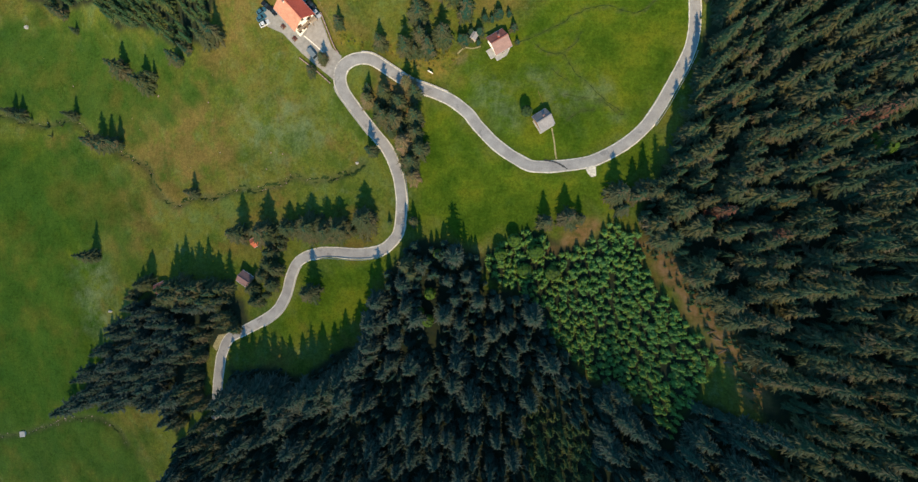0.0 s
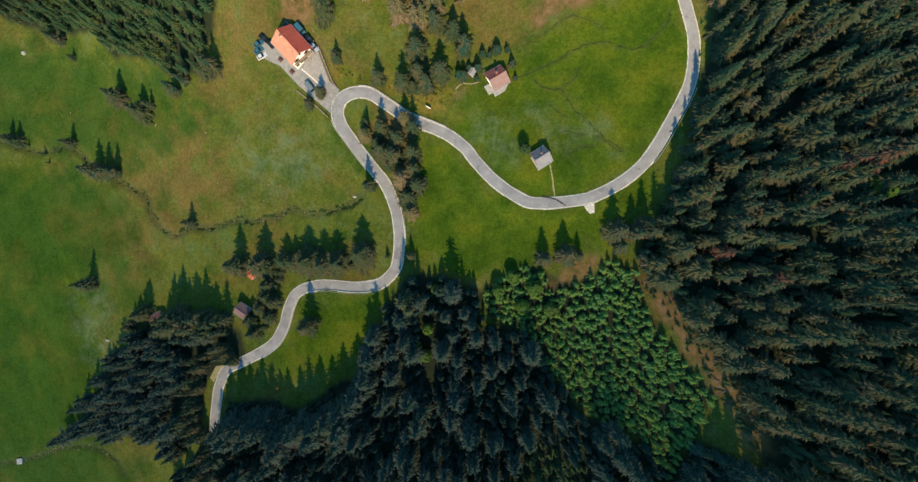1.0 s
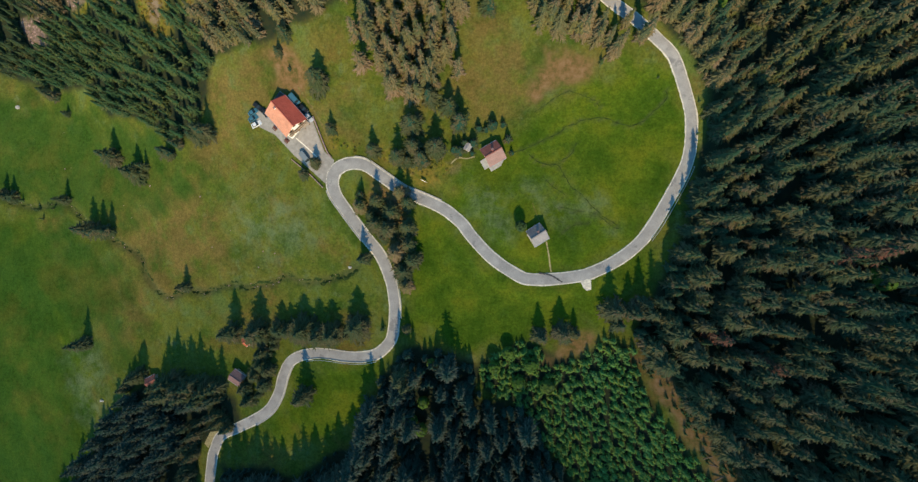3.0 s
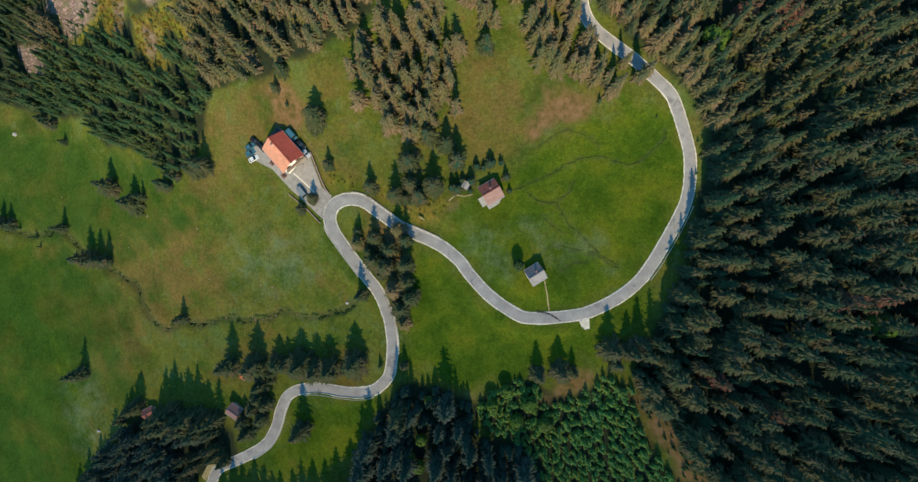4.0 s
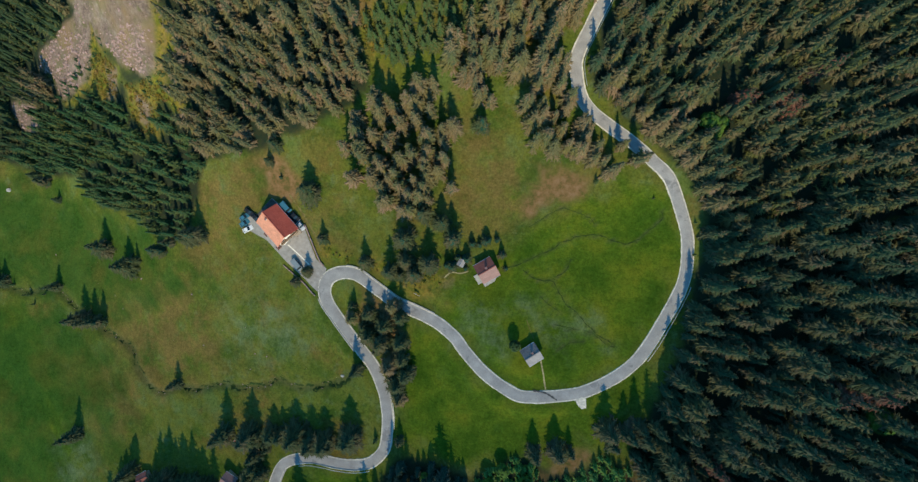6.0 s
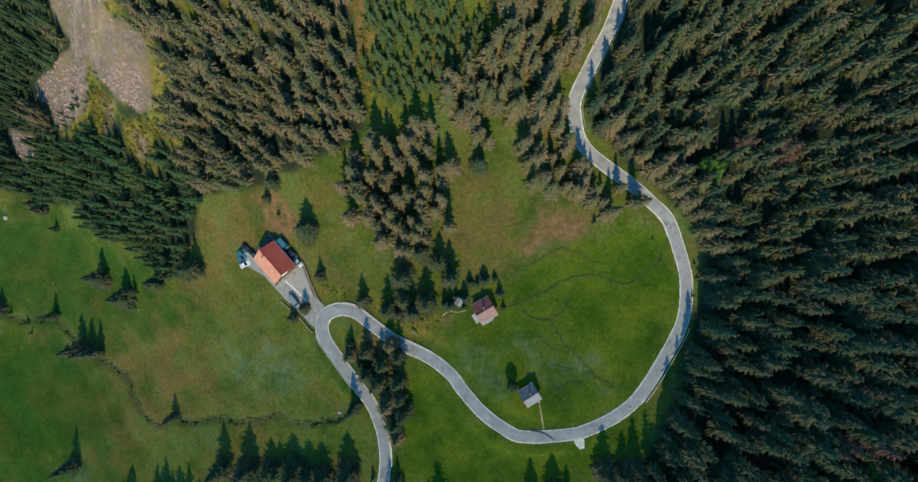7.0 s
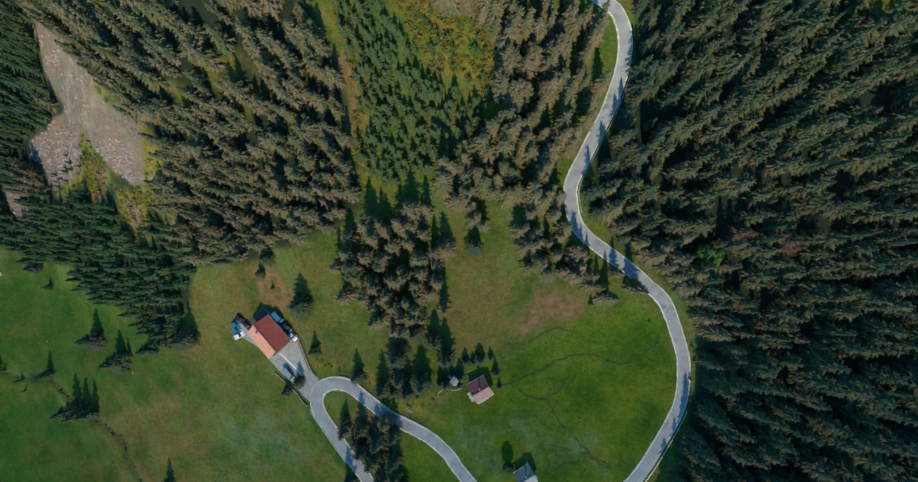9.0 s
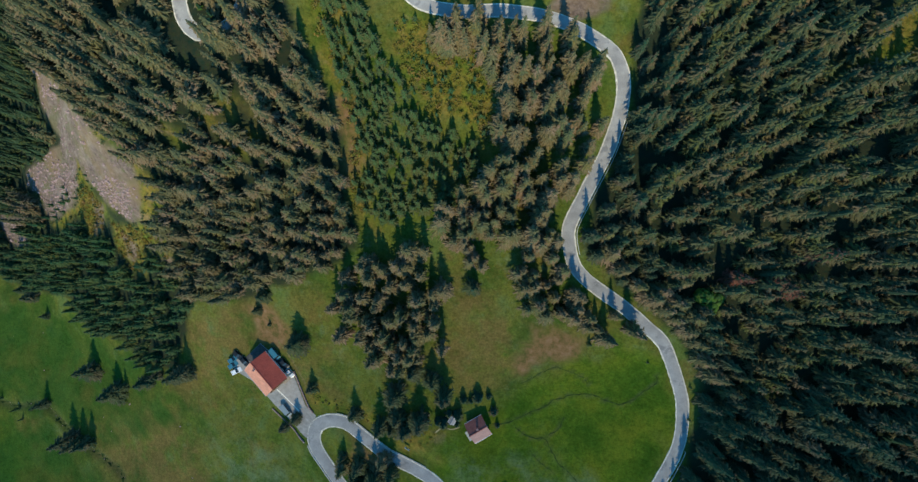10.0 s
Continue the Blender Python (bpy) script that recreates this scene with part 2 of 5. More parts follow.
# the chalet's brown tiles with the sunlight painted in
PINK_TILE = tile_material("sunlit_brown_tiles", (0.34, 0.205, 0.175), (0.46, 0.30, 0.265))
DARK_TILE = tile_material("weathered_shingles", (0.17, 0.10, 0.10), (0.30, 0.19, 0.19))
PLASTER = plain("white_plaster", (0.78, 0.74, 0.66), 0.85, vary=0.08)
TIMBER = plain("brown_timber", (0.20, 0.12, 0.07), 0.8, vary=0.3)
PALE_TIMBER = plain("pale_timber", (0.42, 0.34, 0.26), 0.8, vary=0.2)
METAL = plain("galvanised_steel", (0.50, 0.51, 0.52), 0.45, 0.7, vary=0.1)
RUBBER = plain("rubber", (0.02, 0.02, 0.02), 0.8)
GLASS = Nodes("dark_glass", 0.08).done((0.02, 0.03, 0.035))
GLASS.node_tree.nodes["Principled BSDF"].inputs["Specular IOR Level"].default_value = 0.6


# ---- the lie of the land ----
HILLS = [-1.006, 6.508, 3.483, -6.792, -7.836, 8.865, -0.305, -1.811, -3.889, 5.31, -5.772, 2.093, -3.152, -0.402, -1.008, 4.025,
         -9.163, -12.514, -14.041, 5.181, -2.128, -8.226, 5.8, -8.095, -8.892, 13.13, 14.923, -5.112, -0.823, -10.191]
CENTRES = [(a, b) for b in np.linspace(-60, 210, 5) for a in np.linspace(-200, 120, 6)]


SWELLS = [(-106, 192, 22, 16.0), (-72, 200, 22, 2.1), (-96, 240, 34, 22.8), (-140, 176, 22, -2.0), (-45, 160, 30, 4.0), (14, 170, 24, 1.3), (38, 146, 13, 4.1), (60, 122, 12, 1.9), (38, 98, 20, -2.2), (75, 85, 20, -1.0), (50, 10, 25, -2.2), (-68, 3, 18, -1.6),
          (-164, 63, 25, -1.4), (20, 45, 14, 2.8), (-104, 160, 14, 4.1), (90, 160, 28, 2.6)]


def base_height(x, y):
    z = 7.632 + 0.2556 * 320 * np.tanh(x / 320) + 0.1262 * 320 * np.tanh((y - 70) / 320)
    for k, (a, b) in zip(HILLS, CENTRES):
        z = z + k * np.exp(-((x - a) ** 2 + (y - b) ** 2) / (2 * 62.0 ** 2))
    for a, b, wide, k in SWELLS:
        z = z + k * np.exp(-((x - a) ** 2 + (y - b) ** 2) / (2 * wide ** 2))
    return z


def smooth(a, b, v):
    u = np.clip((v - a) / (b - a), 0, 1)
    return u * u * (3 - 2 * u)


def spline(points, step=1.0):
    """Evenly spaced points on a Catmull-Rom curve."""
    p = np.array(points, float)
    p = np.vstack([2 * p[0] - p[1], p, 2 * p[-1] - p[-2]])
    out = []
    for i in range(1, len(p) - 2):
        a, b, c, d = p[i - 1:i + 3]
        for u in np.linspace(0, 1, 12, endpoint=False):
            out.append(0.5 * (2 * b + (c - a) * u + (2 * a - 5 * b + 4 * c - d) * u * u + (3 * b - a - 3 * c + d) * u ** 3))
    out = np.array(out + [p[-2]])
    run = np.concatenate([[0], np.cumsum(np.hypot(*np.diff(out, axis=0).T))])
    at = np.linspace(0, run[-1], max(2, int(run[-1] / step) + 1))
    return np.stack([np.interp(at, run, out[:, k]) for k in (0, 1)], 1)


def nearest(x, y, line):
    """Distance to a line of points, and the index of its nearest point."""
    x, y = np.ravel(x), np.ravel(y)
    far, which = np.empty(len(x)), np.empty(len(x), int)
    for k in range(0, len(x), 20000):
        d = (x[k:k + 20000, None] - line[None, :, 0]) ** 2 + (y[k:k + 20000, None] - line[None, :, 1]) ** 2
        which[k:k + 20000] = d.argmin(1)
        far[k:k + 20000] = np.sqrt(d.min(1))
    return far, which


def inside(x, y, polygon):
    x, y = np.asarray(x, float), np.asarray(y, float)
    hit = np.zeros(x.shape, bool)
    for (a, b), (c, d) in zip(polygon, polygon[1:] + polygon[:1]):
        cross = ((b > y) != (d > y)) & (x < (c - a) * (y - b) / ((d - b) if d != b else 1e-9) + a)
        hit ^= cross
    return hit


def edge_distance(x, y, polygon):
    """Signed distance to a polygon, positive within."""
    x, y = np.asarray(x, float), np.asarray(y, float)
    best = np.full(x.shape, 1e9)
    for (a, b), (c, d) in zip(polygon, polygon[1:] + polygon[:1]):
        u = np.clip(((x - a) * (c - a) + (y - b) * (d - b)) / ((c - a) ** 2 + (d - b) ** 2 + 1e-9), 0, 1)
        best = np.minimum(best, np.hypot(x - a - u * (c - a), y - b - u * (d - b)))
    return np.where(inside(x, y, polygon), best, -best)


ROAD = spline([(-111.5, -75), (-110.6, -60), (-110.1, -52.2), (-109, -43.2), (-107.6, -38.1), (-104.5, -32.3), (-96.7, -28.5), (-88.5, -24.3), (-82.5, -20), (-79.1, -14.7),
               (-77.6, -10.4), (-76.1, -5.4), (-73.7, -0.6), (-69.2, 2.3), (-62.4, 3.9), (-55.8, 3.9), (-49.2, 3.4), (-41.9, 3.6), (-35.8, 5.2), (-31.8, 8.6), (-29.3, 13),
               (-28.3, 21.9), (-28.5, 26.4), (-29.5, 33), (-32, 39.8), (-34.7, 44.7), (-38.4, 49.1), (-43.8, 55.9), (-47.3, 60.6), (-51.6, 67.1), (-52.4, 72)] +
              [(-50.9, 75.6), (-47, 77.6), (-42.9, 77.9), (-38.7, 76.7), (-31.4, 71.7), (-24.8, 67.1), (-20.1, 65.1), (-13.7, 62.3), (-8.4, 59.5), (-2.8, 54.8), (1.3, 49.5),
               (8.1, 42.3), (17.8, 35.7), (24, 34.5), (32.3, 34.9), (38.3, 35.7), (42.3, 36.6), (48.4, 39.3), (54.5, 43.1), (60.2, 48.3), (64, 53.6), (66.6, 58.1), (69.7, 63.9),
               (71.9, 68.1), (74.5, 73.9), (75.8, 79.8), (76, 87.7), (75.1, 93.5), (73.3, 99.2), (69.7, 108.1), (67.1, 111.8), (63, 115.3)] +
              [(59, 118.8), (55, 122.1), (49.7, 125.8), (45, 129.2), (41.6, 132.2), (39, 135.5), (37.5, 140), (36.7, 145), (37.5, 149), (40.3, 154.7), (43.2, 160.5), (47, 167.8),
               (48.7, 171.7), (50.5, 177.1), (52, 182.3), (52.6, 187.4), (52.6, 190.9), (51.9, 194.7), (49.4, 199.9), (43.7, 204.2), (38.5, 207.6), (33.2, 210), (27, 212),
               (19.9, 213.3), (14.5, 214), (5.4, 214), (-1, 214.6), (-7.4, 216), (-10.6, 217.4), (-13.7, 219.9), (-21.5, 227.5), (-27.2, 242.6)])
BEND = spline([(-75.5, 226.9), (-74.8, 215.8), (-75, 208.2), (-74.5, 204.3), (-72, 201.4), (-68.4, 201.3), (-64.1, 204), (-61, 208.3), (-58.2, 216.3), (-54.3, 231.3)])
STREAM = spline([(-260, 80), (-234.5, 72.8), (-213.7, 67.1), (-196.6, 69), (-182.3, 59.5), (-166.2, 50.8), (-150.1, 43.1), (-145.7, 33.8), (-133.4, 25.2),
                 (-123.3, 28.4), (-113.5, 28), (-100.3, 31.1), (-90.6, 30.4), (-79.5, 32.6), (-74, 35), (-64.9, 32.6), (-56, 33.8), (-48, 36.1), (-43.1, 38.8)], 0.8)
BROOK = spline([(-265, -92), (-241.1, -88.6), (-225.5, -85.6), (-209.7, -80.6), (-196.2, -75.7), (-179.3, -73.4), (-166.8, -76), (-160, -84)], 0.8)
DITCHES = [spline([(13, 79.2), (17.3, 80.3), (29.5, 85.5), (42.2, 91.3), (56.7, 88.3), (63.1, 91.9), (67.4, 96.8), (67.6, 99.2)], 0.8),
           spline([(21.4, 79.2), (24.4, 76.6), (28, 75.1), (31.6, 75.2), (35.5, 68.7), (42.0, 62.0), (46.5, 57.0), (51.9, 53.5)], 0.8),
           spline([(26.9, 70.7), (30.5, 67.1), (34.5, 64.0)], 0.8),
           spline([(31.5, 59.9), (38.6, 58.7), (44.6, 57.0), (52.4, 52.5)], 0.8),
           spline([(32.4, 50.8), (36.6, 53.8), (42.6, 54.7)], 0.8),
           spline([(30.7, 74.9), (35.4, 78.5), (37.4, 82.8)], 0.8), spline([(23.8, 94.6), (27.8, 96.9), (31.7, 99.6), (34.6, 100.7), (38.1, 99.8), (43.5, 97.5), (46.5, 95)], 0.8)]
LOT = [(-87.0, 96.9), (-82.5, 101.8), (-79.3, 100.1), (-72.4, 106), (-60.2, 95.8), (-55.4, 82.8), (-51.5, 79.4), (-54.6, 70.2), (-68.2, 82.0),
       (-76.2, 90.4), (-82.6, 93.6)]


def soften(v, width):
    k = np.ones(width) / width
    return np.convolve(np.pad(v, width // 2, mode="edge"), k, "valid")[:len(v)]


ROAD_Z = soften(base_height(ROAD[:, 0], ROAD[:, 1]), 21)
BEND_Z = soften(base_height(BEND[:, 0], BEND[:, 1]), 21)


def ripple(x, y):
    """Small rises and hollows of the open ground."""
    v = 0
    for k, (a, b, c, h) in enumerate([(0.11, 0.05, 0, 0.35), (-0.06, 0.13, 1, 0.3), (0.21, 0.17, 2, 0.18), (-0.27, 0.19, 3, 0.14), (0.45, -0.3, 4, 0.08), (0.33, 0.52, 5, 0.07),
                                      (0.9, 0.4, 2, 0.05), (-0.6, 0.95, 1, 0.05)]):
        v = v + h * np.sin(a * x + b * y + c + 1.7 * np.sin(0.037 * x * (1 + k % 3) - 0.029 * y + c))
    return v


def height(x, y):
    """The ground's height at any place, with the road's bench, the lot and the gullies cut in."""
    x, y = np.atleast_1d(np.asarray(x, float)), np.atleast_1d(np.asarray(y, float))
    shape = x.shape
    x, y = x.ravel(), y.ravel()
    z = base_height(x, y)
    keep = np.ones(len(x))
    cuts = []
    for line, level in ((ROAD, ROAD_Z), (BEND, BEND_Z)):
        d, i = nearest(x, y, line)
        cuts.append((1 - smooth(4.2, 8.5, d), level[i]))
        keep = np.minimum(keep, smooth(4.0, 9.0, d))
    flat = smooth(-4.0, 0.5, edge_distance(x, y, LOT))
    keep = np.minimum(keep, 1 - flat)
    z = z + ripple(x, y) * keep
    for k, level in cuts:
        z = z * (1 - k) + (level - 0.14) * k
    for line, depth, wide in [(STREAM, 1.2, 1.2), (BROOK, 0.8, 1.2)]:
        d, _ = nearest(x, y, line)
        z = z - depth * np.exp(-(d / wide) ** 2) * keep
    return z.reshape(shape)


def at(x, y):
    return float(height(x, y)[0])


# ---- building blocks ----
def part(name, bm, material, parent=None, label=""):
    """Links a bmesh as one mesh object, under a thing or a part."""
    me = bpy.data.meshes.new(name)
    bm.to_mesh(me)
    bm.free()
    for m in (material if isinstance(material, (list, tuple)) else [material]):
        me.materials.append(m)
    ob = new(name, me)
    ob.parent = parent
    return tagged(ob, label)


def from_arrays(name, verts, faces, materials, which=None, smooth_shade=False, tip=None):
    """A mesh object out of numpy arrays of corners and of three-sided or four-sided faces."""
    me = bpy.data.meshes.new(name)
    faces = np.asarray(faces)
    n, k = faces.shape
    me.vertices.add(len(verts))
    me.vertices.foreach_set("co", np.asarray(verts, np.float32).ravel())
    me.loops.add(n * k)
    me.loops.foreach_set("vertex_index", faces.astype(np.int32).ravel())
    me.polygons.add(n)
    me.polygons.foreach_set("loop_start", np.arange(0, n * k, k, dtype=np.int32))
    if which is not None:
        me.polygons.foreach_set("material_index", np.asarray(which, np.int32))
    me.polygons.foreach_set("use_smooth", np.full(n, smooth_shade))
    for m in materials:
        me.materials.append(m)
    if tip is not None:
        me.attributes.new("tip", "FLOAT", "POINT").data.foreach_set("value", np.asarray(tip, np.float32))
    me.update(calc_edges=True)
    return new(name, me)


def add_box(bm, x0, y0, z0, x1, y1, z1, bevel=0.0):
    got = bmesh.ops.create_cube(bm, size=1.0)["verts"]
    for v in got:
        v.co = Vector(((x0 + x1) / 2 + v.co.x * (x1 - x0), (y0 + y1) / 2 + v.co.y * (y1 - y0), (z0 + z1) / 2 + v.co.z * (z1 - z0)))
    if bevel:
        edges = list({e for v in got for e in v.link_edges})
        bmesh.ops.bevel(bm, geom=edges, offset=bevel, segments=1, affect="EDGES")
    return got


def box(*size, bevel=0.0):
    bm = bmesh.new()
    add_box(bm, *size, bevel=bevel)
    return bm


def prism(points, y0, y1):
    """A solid with the outline points (x, z), from y0 to y1."""
    bm = bmesh.new()
    a = [bm.verts.new((x, y0, z)) for x, z in points]
    b = [bm.verts.new((x, y1, z)) for x, z in points]
    bm.faces.new(a)
    bm.faces.new(b[::-1])
    for i in range(len(points)):
        j = (i + 1) % len(points)
        bm.faces.new((a[j], a[i], b[i], b[j]))
    bmesh.ops.recalc_face_normals(bm, faces=bm.faces)
    return bm


def ribbon(name, line, levels, offsets, material, lift=0.0):
    """A strip along a line; offsets: (to the right, up) across it, a number or one per point."""
    t = np.gradient(line, axis=0)
    t /= np.maximum(np.hypot(t[:, 0], t[:, 1]), 1e-6)[:, None]
    side = np.stack([t[:, 1], -t[:, 0]], 1)
    rows = []
    for out, up in offsets:
        o = np.broadcast_to(out, len(line))
        rows.append(np.column_stack([line + side * o[:, None], levels + up + lift]))
    n, m = len(line), len(rows)
    verts = np.stack(rows, 1).reshape(-1, 3)
    i, j = np.meshgrid(np.arange(n - 1), np.arange(m - 1), indexing="ij")
    a = (i * m + j).ravel()
    return from_arrays(name, verts, np.stack([a + m, a, a + 1, a + m + 1], 1)[:, ::-1], [material], smooth_shade=False)


def drape(line, wide, name, material, lift=0.1, uneven=0.15):
    """A path laid on the ground."""
    rng = np.random.default_rng(len(line))
    w = wide / 2 * (1 + uneven * rng.standard_normal(len(line)))
    t = np.gradient(line, axis=0)
    t /= np.maximum(np.hypot(t[:, 0], t[:, 1]), 1e-6)[:, None]
    side = np.stack([t[:, 1], -t[:, 0]], 1)
    verts = []
    for k in (-1, 0, 1):
        p = line + side * (k * w)[:, None]
        verts.append(np.column_stack([p, height(p[:, 0], p[:, 1]) + lift]))
    verts = np.stack(verts, 1).reshape(-1, 3)
    n = len(line)
    i, j = np.meshgrid(np.arange(n - 1), np.arange(2), indexing="ij")
    a = (i * 3 + j).ravel()
    return from_arrays(name, verts, np.stack([a, a + 1, a + 4, a + 3], 1), [material])


# ---- woods, clearings and other covers, as outlines in plan ----
EAST = [(142, -100), (97, -100), (94.6, -68.3), (89.1, -46.8), (82, -27.1), (73.9, -13.2), (63.2, 3.8), (57.8, 17.3), (65.3, 32.5), (73.7, 50.5), (78, 70.6),
        (81.7, 95.2), (150, 94.9)]
NORTH_EAST_SLOPE = [(81.7, 95.2), (76.7, 110), (67.9, 117.9), (53.6, 128.8), (41.5, 141.7), (43.9, 154.7), (50.2, 168), (54.5, 181.3), (56, 197.4), (56, 208), (58, 222), (60, 242), (146, 242), (150, 94.9)]
SOUTH = [(-138, -102), (-136.3, -98.1), (-132.1, -80.7), (-107.3, -62.7), (-101.2, -52.5), (-85, -51), (-71, -54), (-59, -47), (-48, -42), (-40.5, -31), (-36.5, -9), (-25.2, 8.1), (-7.1, 7.3),
         (2.9, 1.8), (4, -10.4), (20, -12), (30, -28), (42, -42), (58.6, -50), (68, -52), (74, -47), (89.3, -50), (94.6, -68.3), (97, -102)]
# bank under the wood's cast shadow; gets the dark floor tone as painted shade
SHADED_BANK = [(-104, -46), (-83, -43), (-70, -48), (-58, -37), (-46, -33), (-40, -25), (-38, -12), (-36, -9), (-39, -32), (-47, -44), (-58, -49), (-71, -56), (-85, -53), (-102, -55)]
SOUTHWEST = [(-194, -71), (-180.5, -54.4), (-162.9, -31.7), (-146.4, -15.2), (-134.5, -13.8), (-102.5, -14.1), (-96.4, -16), (-95.3, -25.5), (-114.2, -36.3),
             (-116.2, -58.5), (-131.9, -75.4), (-134.7, -62.7), (-164.7, -65.4)]
THICKET = [(3.9, 2.9), (18.9, 12.1), (27.3, 9.2), (40.1, 6.1), (48.1, 14.4), (57.7, 10), (61.2, -4.4), (71.2, -19.2), (80.4, -31), (71.4, -48.4), (65.5, -61.1),
           (58.6, -47.1), (39.9, -40.7), (25.6, -24.2), (18.1, -11.3), (5.1, -5.9)]
CENTRE = [(-38.8, 133.3), (-41.3, 113), (-33, 100.6), (-19.9, 99.1), (-2.9, 103.8), (-1.7, 124.8), (-6.7, 138.9), (-20.7, 144), (-29.1, 137.7)]
MIDDLE = [(19.2, 134.7), (19.5, 123.8), (26.5, 116.7), (41.1, 117.1), (50.9, 110.7), (57.8, 115.2), (49, 121.8), (41, 129.3), (34.5, 138.3), (32.9, 152.7), (26.2, 153.7)]
STRIP = [(-1.5, 156.1), (1.4, 143.3), (7, 130.2), (11.3, 135.3), (13.5, 155.1)]
NORTHWEST = [(-240, 136), (-221.7, 129.6), (-199.6, 122.9), (-174.8, 120.8), (-164.9, 106.9), (-141.9, 103.1), (-130.3, 92.9), (-112.2, 91.9), (-107.2, 110.3), (-99.8, 120.8),
             (-76.1, 123.4), (-63.7, 127.6), (-43.3, 134.6), (-31.5, 141.6), (-33.3, 157.9), (-33.7, 181.8), (-38.5, 190.5), (-47.4, 207.8), (-49.7, 220.2), (-52.7, 240.8), (-240, 250)]
SCREE = [(-167.2, 220.7), (-144.4, 206.5), (-119.7, 190.3), (-113.3, 183), (-109.5, 179.7), (-115.4, 177.7), (-106, 171), (-102.4, 167.5), (-102.4, 163.6), (-105.4, 157.2),
         (-114.8, 150.3), (-121.3, 151.1), (-126.2, 154.7), (-134.6, 159.8), (-136.3, 164), (-146.1, 169.6), (-148.7, 177.2), (-153.7, 168.6), (-159.1, 160.4), (-177.5, 154.2),
         (-184.4, 156.9), (-185.1, 165.5), (-197.4, 170), (-194.3, 176), (-173.1, 183.1), (-160.7, 185.6), (-164.2, 191.4), (-169.9, 199), (-168.7, 206), (-174.4, 215.9)]
BLOCKS_WEST = [(-194.3, 176), (-173.6, 182), (-154.4, 174.1), (-156, 164.6), (-174.9, 155.3), (-184, 161.8), (-195.2, 169.9)]
BLOCKS_EAST = [(-139.8, 166.5), (-117.3, 165.5), (-107.5, 161.5), (-117.7, 151.5), (-129.9, 156.2), (-138, 163.7)]
BLOCKS_TOP = [(-167.6, 207.8), (-147.3, 201.1), (-150.8, 197.4), (-164.7, 202)]
BLOCKS_LOW = [(-218.2, 158.1), (-202.9, 157.6), (-201.5, 144.6), (-209.5, 143.4), (-216.1, 148.8)]
TONGUE = [(-151.5, 168.4), (-142.9, 163), (-136.1, 158), (-141.5, 149.1), (-149.1, 146.1), (-154.7, 154.4), (-155.9, 162.3)]
FAN = [(-133.4, 151.5), (-119.2, 149.9), (-102.9, 143.4), (-104.8, 136.9), (-112.5, 141.9), (-124.1, 131), (-132.9, 136.7), (-135.7, 147.7)]
NOTCH = [(-149.8, 179.2), (-143.8, 171.1), (-133.4, 158.9), (-124.7, 152.5), (-130.8, 147.5), (-150.5, 152.2), (-160.7, 158.3), (-156, 172)]
WASH = [spline([(-152.5, 204.8), (-148.5, 200.5), (-130.7, 192.7), (-147, 189.6), (-157.5, 179.8)]), spline([(-113.9, 179.8), (-122.2, 176.9), (-140.7, 174.5)]), spline([(-131.1, 192.3), (-124.5, 182.6), (-143.2, 176.5)])]
NURSERY = [(-30.4, 239.3), (-23.8, 206.8), (-11.5, 184.1), (10.9, 172.9), (-0.5, 153.5), (-24.1, 148.5), (-32.3, 157.9), (-31.9, 181.9), (-38.5, 205.7), (-40.2, 237.4)]
NORTHEAST = [(-5.6, 212.5), (23.5, 210.8), (38.6, 201.4), (46.6, 191.3), (46.9, 176.4), (39.1, 160.6), (34.8, 145.4), (24.1, 141.5), (11, 142), (-3.6, 140.1),
             (-4.4, 154.4), (10.9, 163.7), (13.6, 191), (5.4, 200), (-5.7, 203.7)]
BROWN = [(22.8, 108.5), (26.7, 113.2), (39.5, 113.4), (43.5, 109.8), (41.8, 105.3), (28, 101.7), (22.9, 98.7)]
SANDY = [(25.4, 2.9), (36, 5), (47.1, 13.4), (43, 15.5), (31.8, 9.2)]
GLADE = [(-19.7, 213.8), (-17.8, 202.6), (-14.5, 193.6), (-10.2, 184.9), (-6.4, 181.2), (1.4, 183.5), (9.1, 174.6), (12.9, 172), (14.1, 180.8), (12.9, 192), (9, 199.4),
         (7.8, 201.9), (1.4, 201.4), (-6.2, 201.5), (-7.3, 209.9), (-12.3, 214)]
VERGE = [(58.7, 6.1), (64.7, 6.1), (76.4, -12.1), (85, -26), (92, -46), (88, -48), (80, -29), (70.4, -15.1)]
LANE = [(-22, -6), (-14, -6), (-13, -32), (-20, -32)]
SPARSE = [(24, -52), (40, -60), (44, -82), (22, -86), (16, -60)]
# SCREE shifted south-east, so that trees don't hide it from the camera
SCREE_CLEARANCE = [(x + 5, y - 4) for x, y in SCREE]
CLEARINGS = [[(-63.5, 184), (-60, 184.5), (-58, 179), (-59, 174), (-63.2, 174), (-63.5, 179)], [(-77, 179.5), (-74, 180), (-70, 176), (-67.8, 172.5), (-71.5, 171.8), (-75, 175.5)],
             [(-86, 176), (-83, 176), (-82, 172), (-85, 170.5)], [(-68.5, 186), (-64.6, 185.5), (-64.4, 181), (-67.5, 179.6)]]
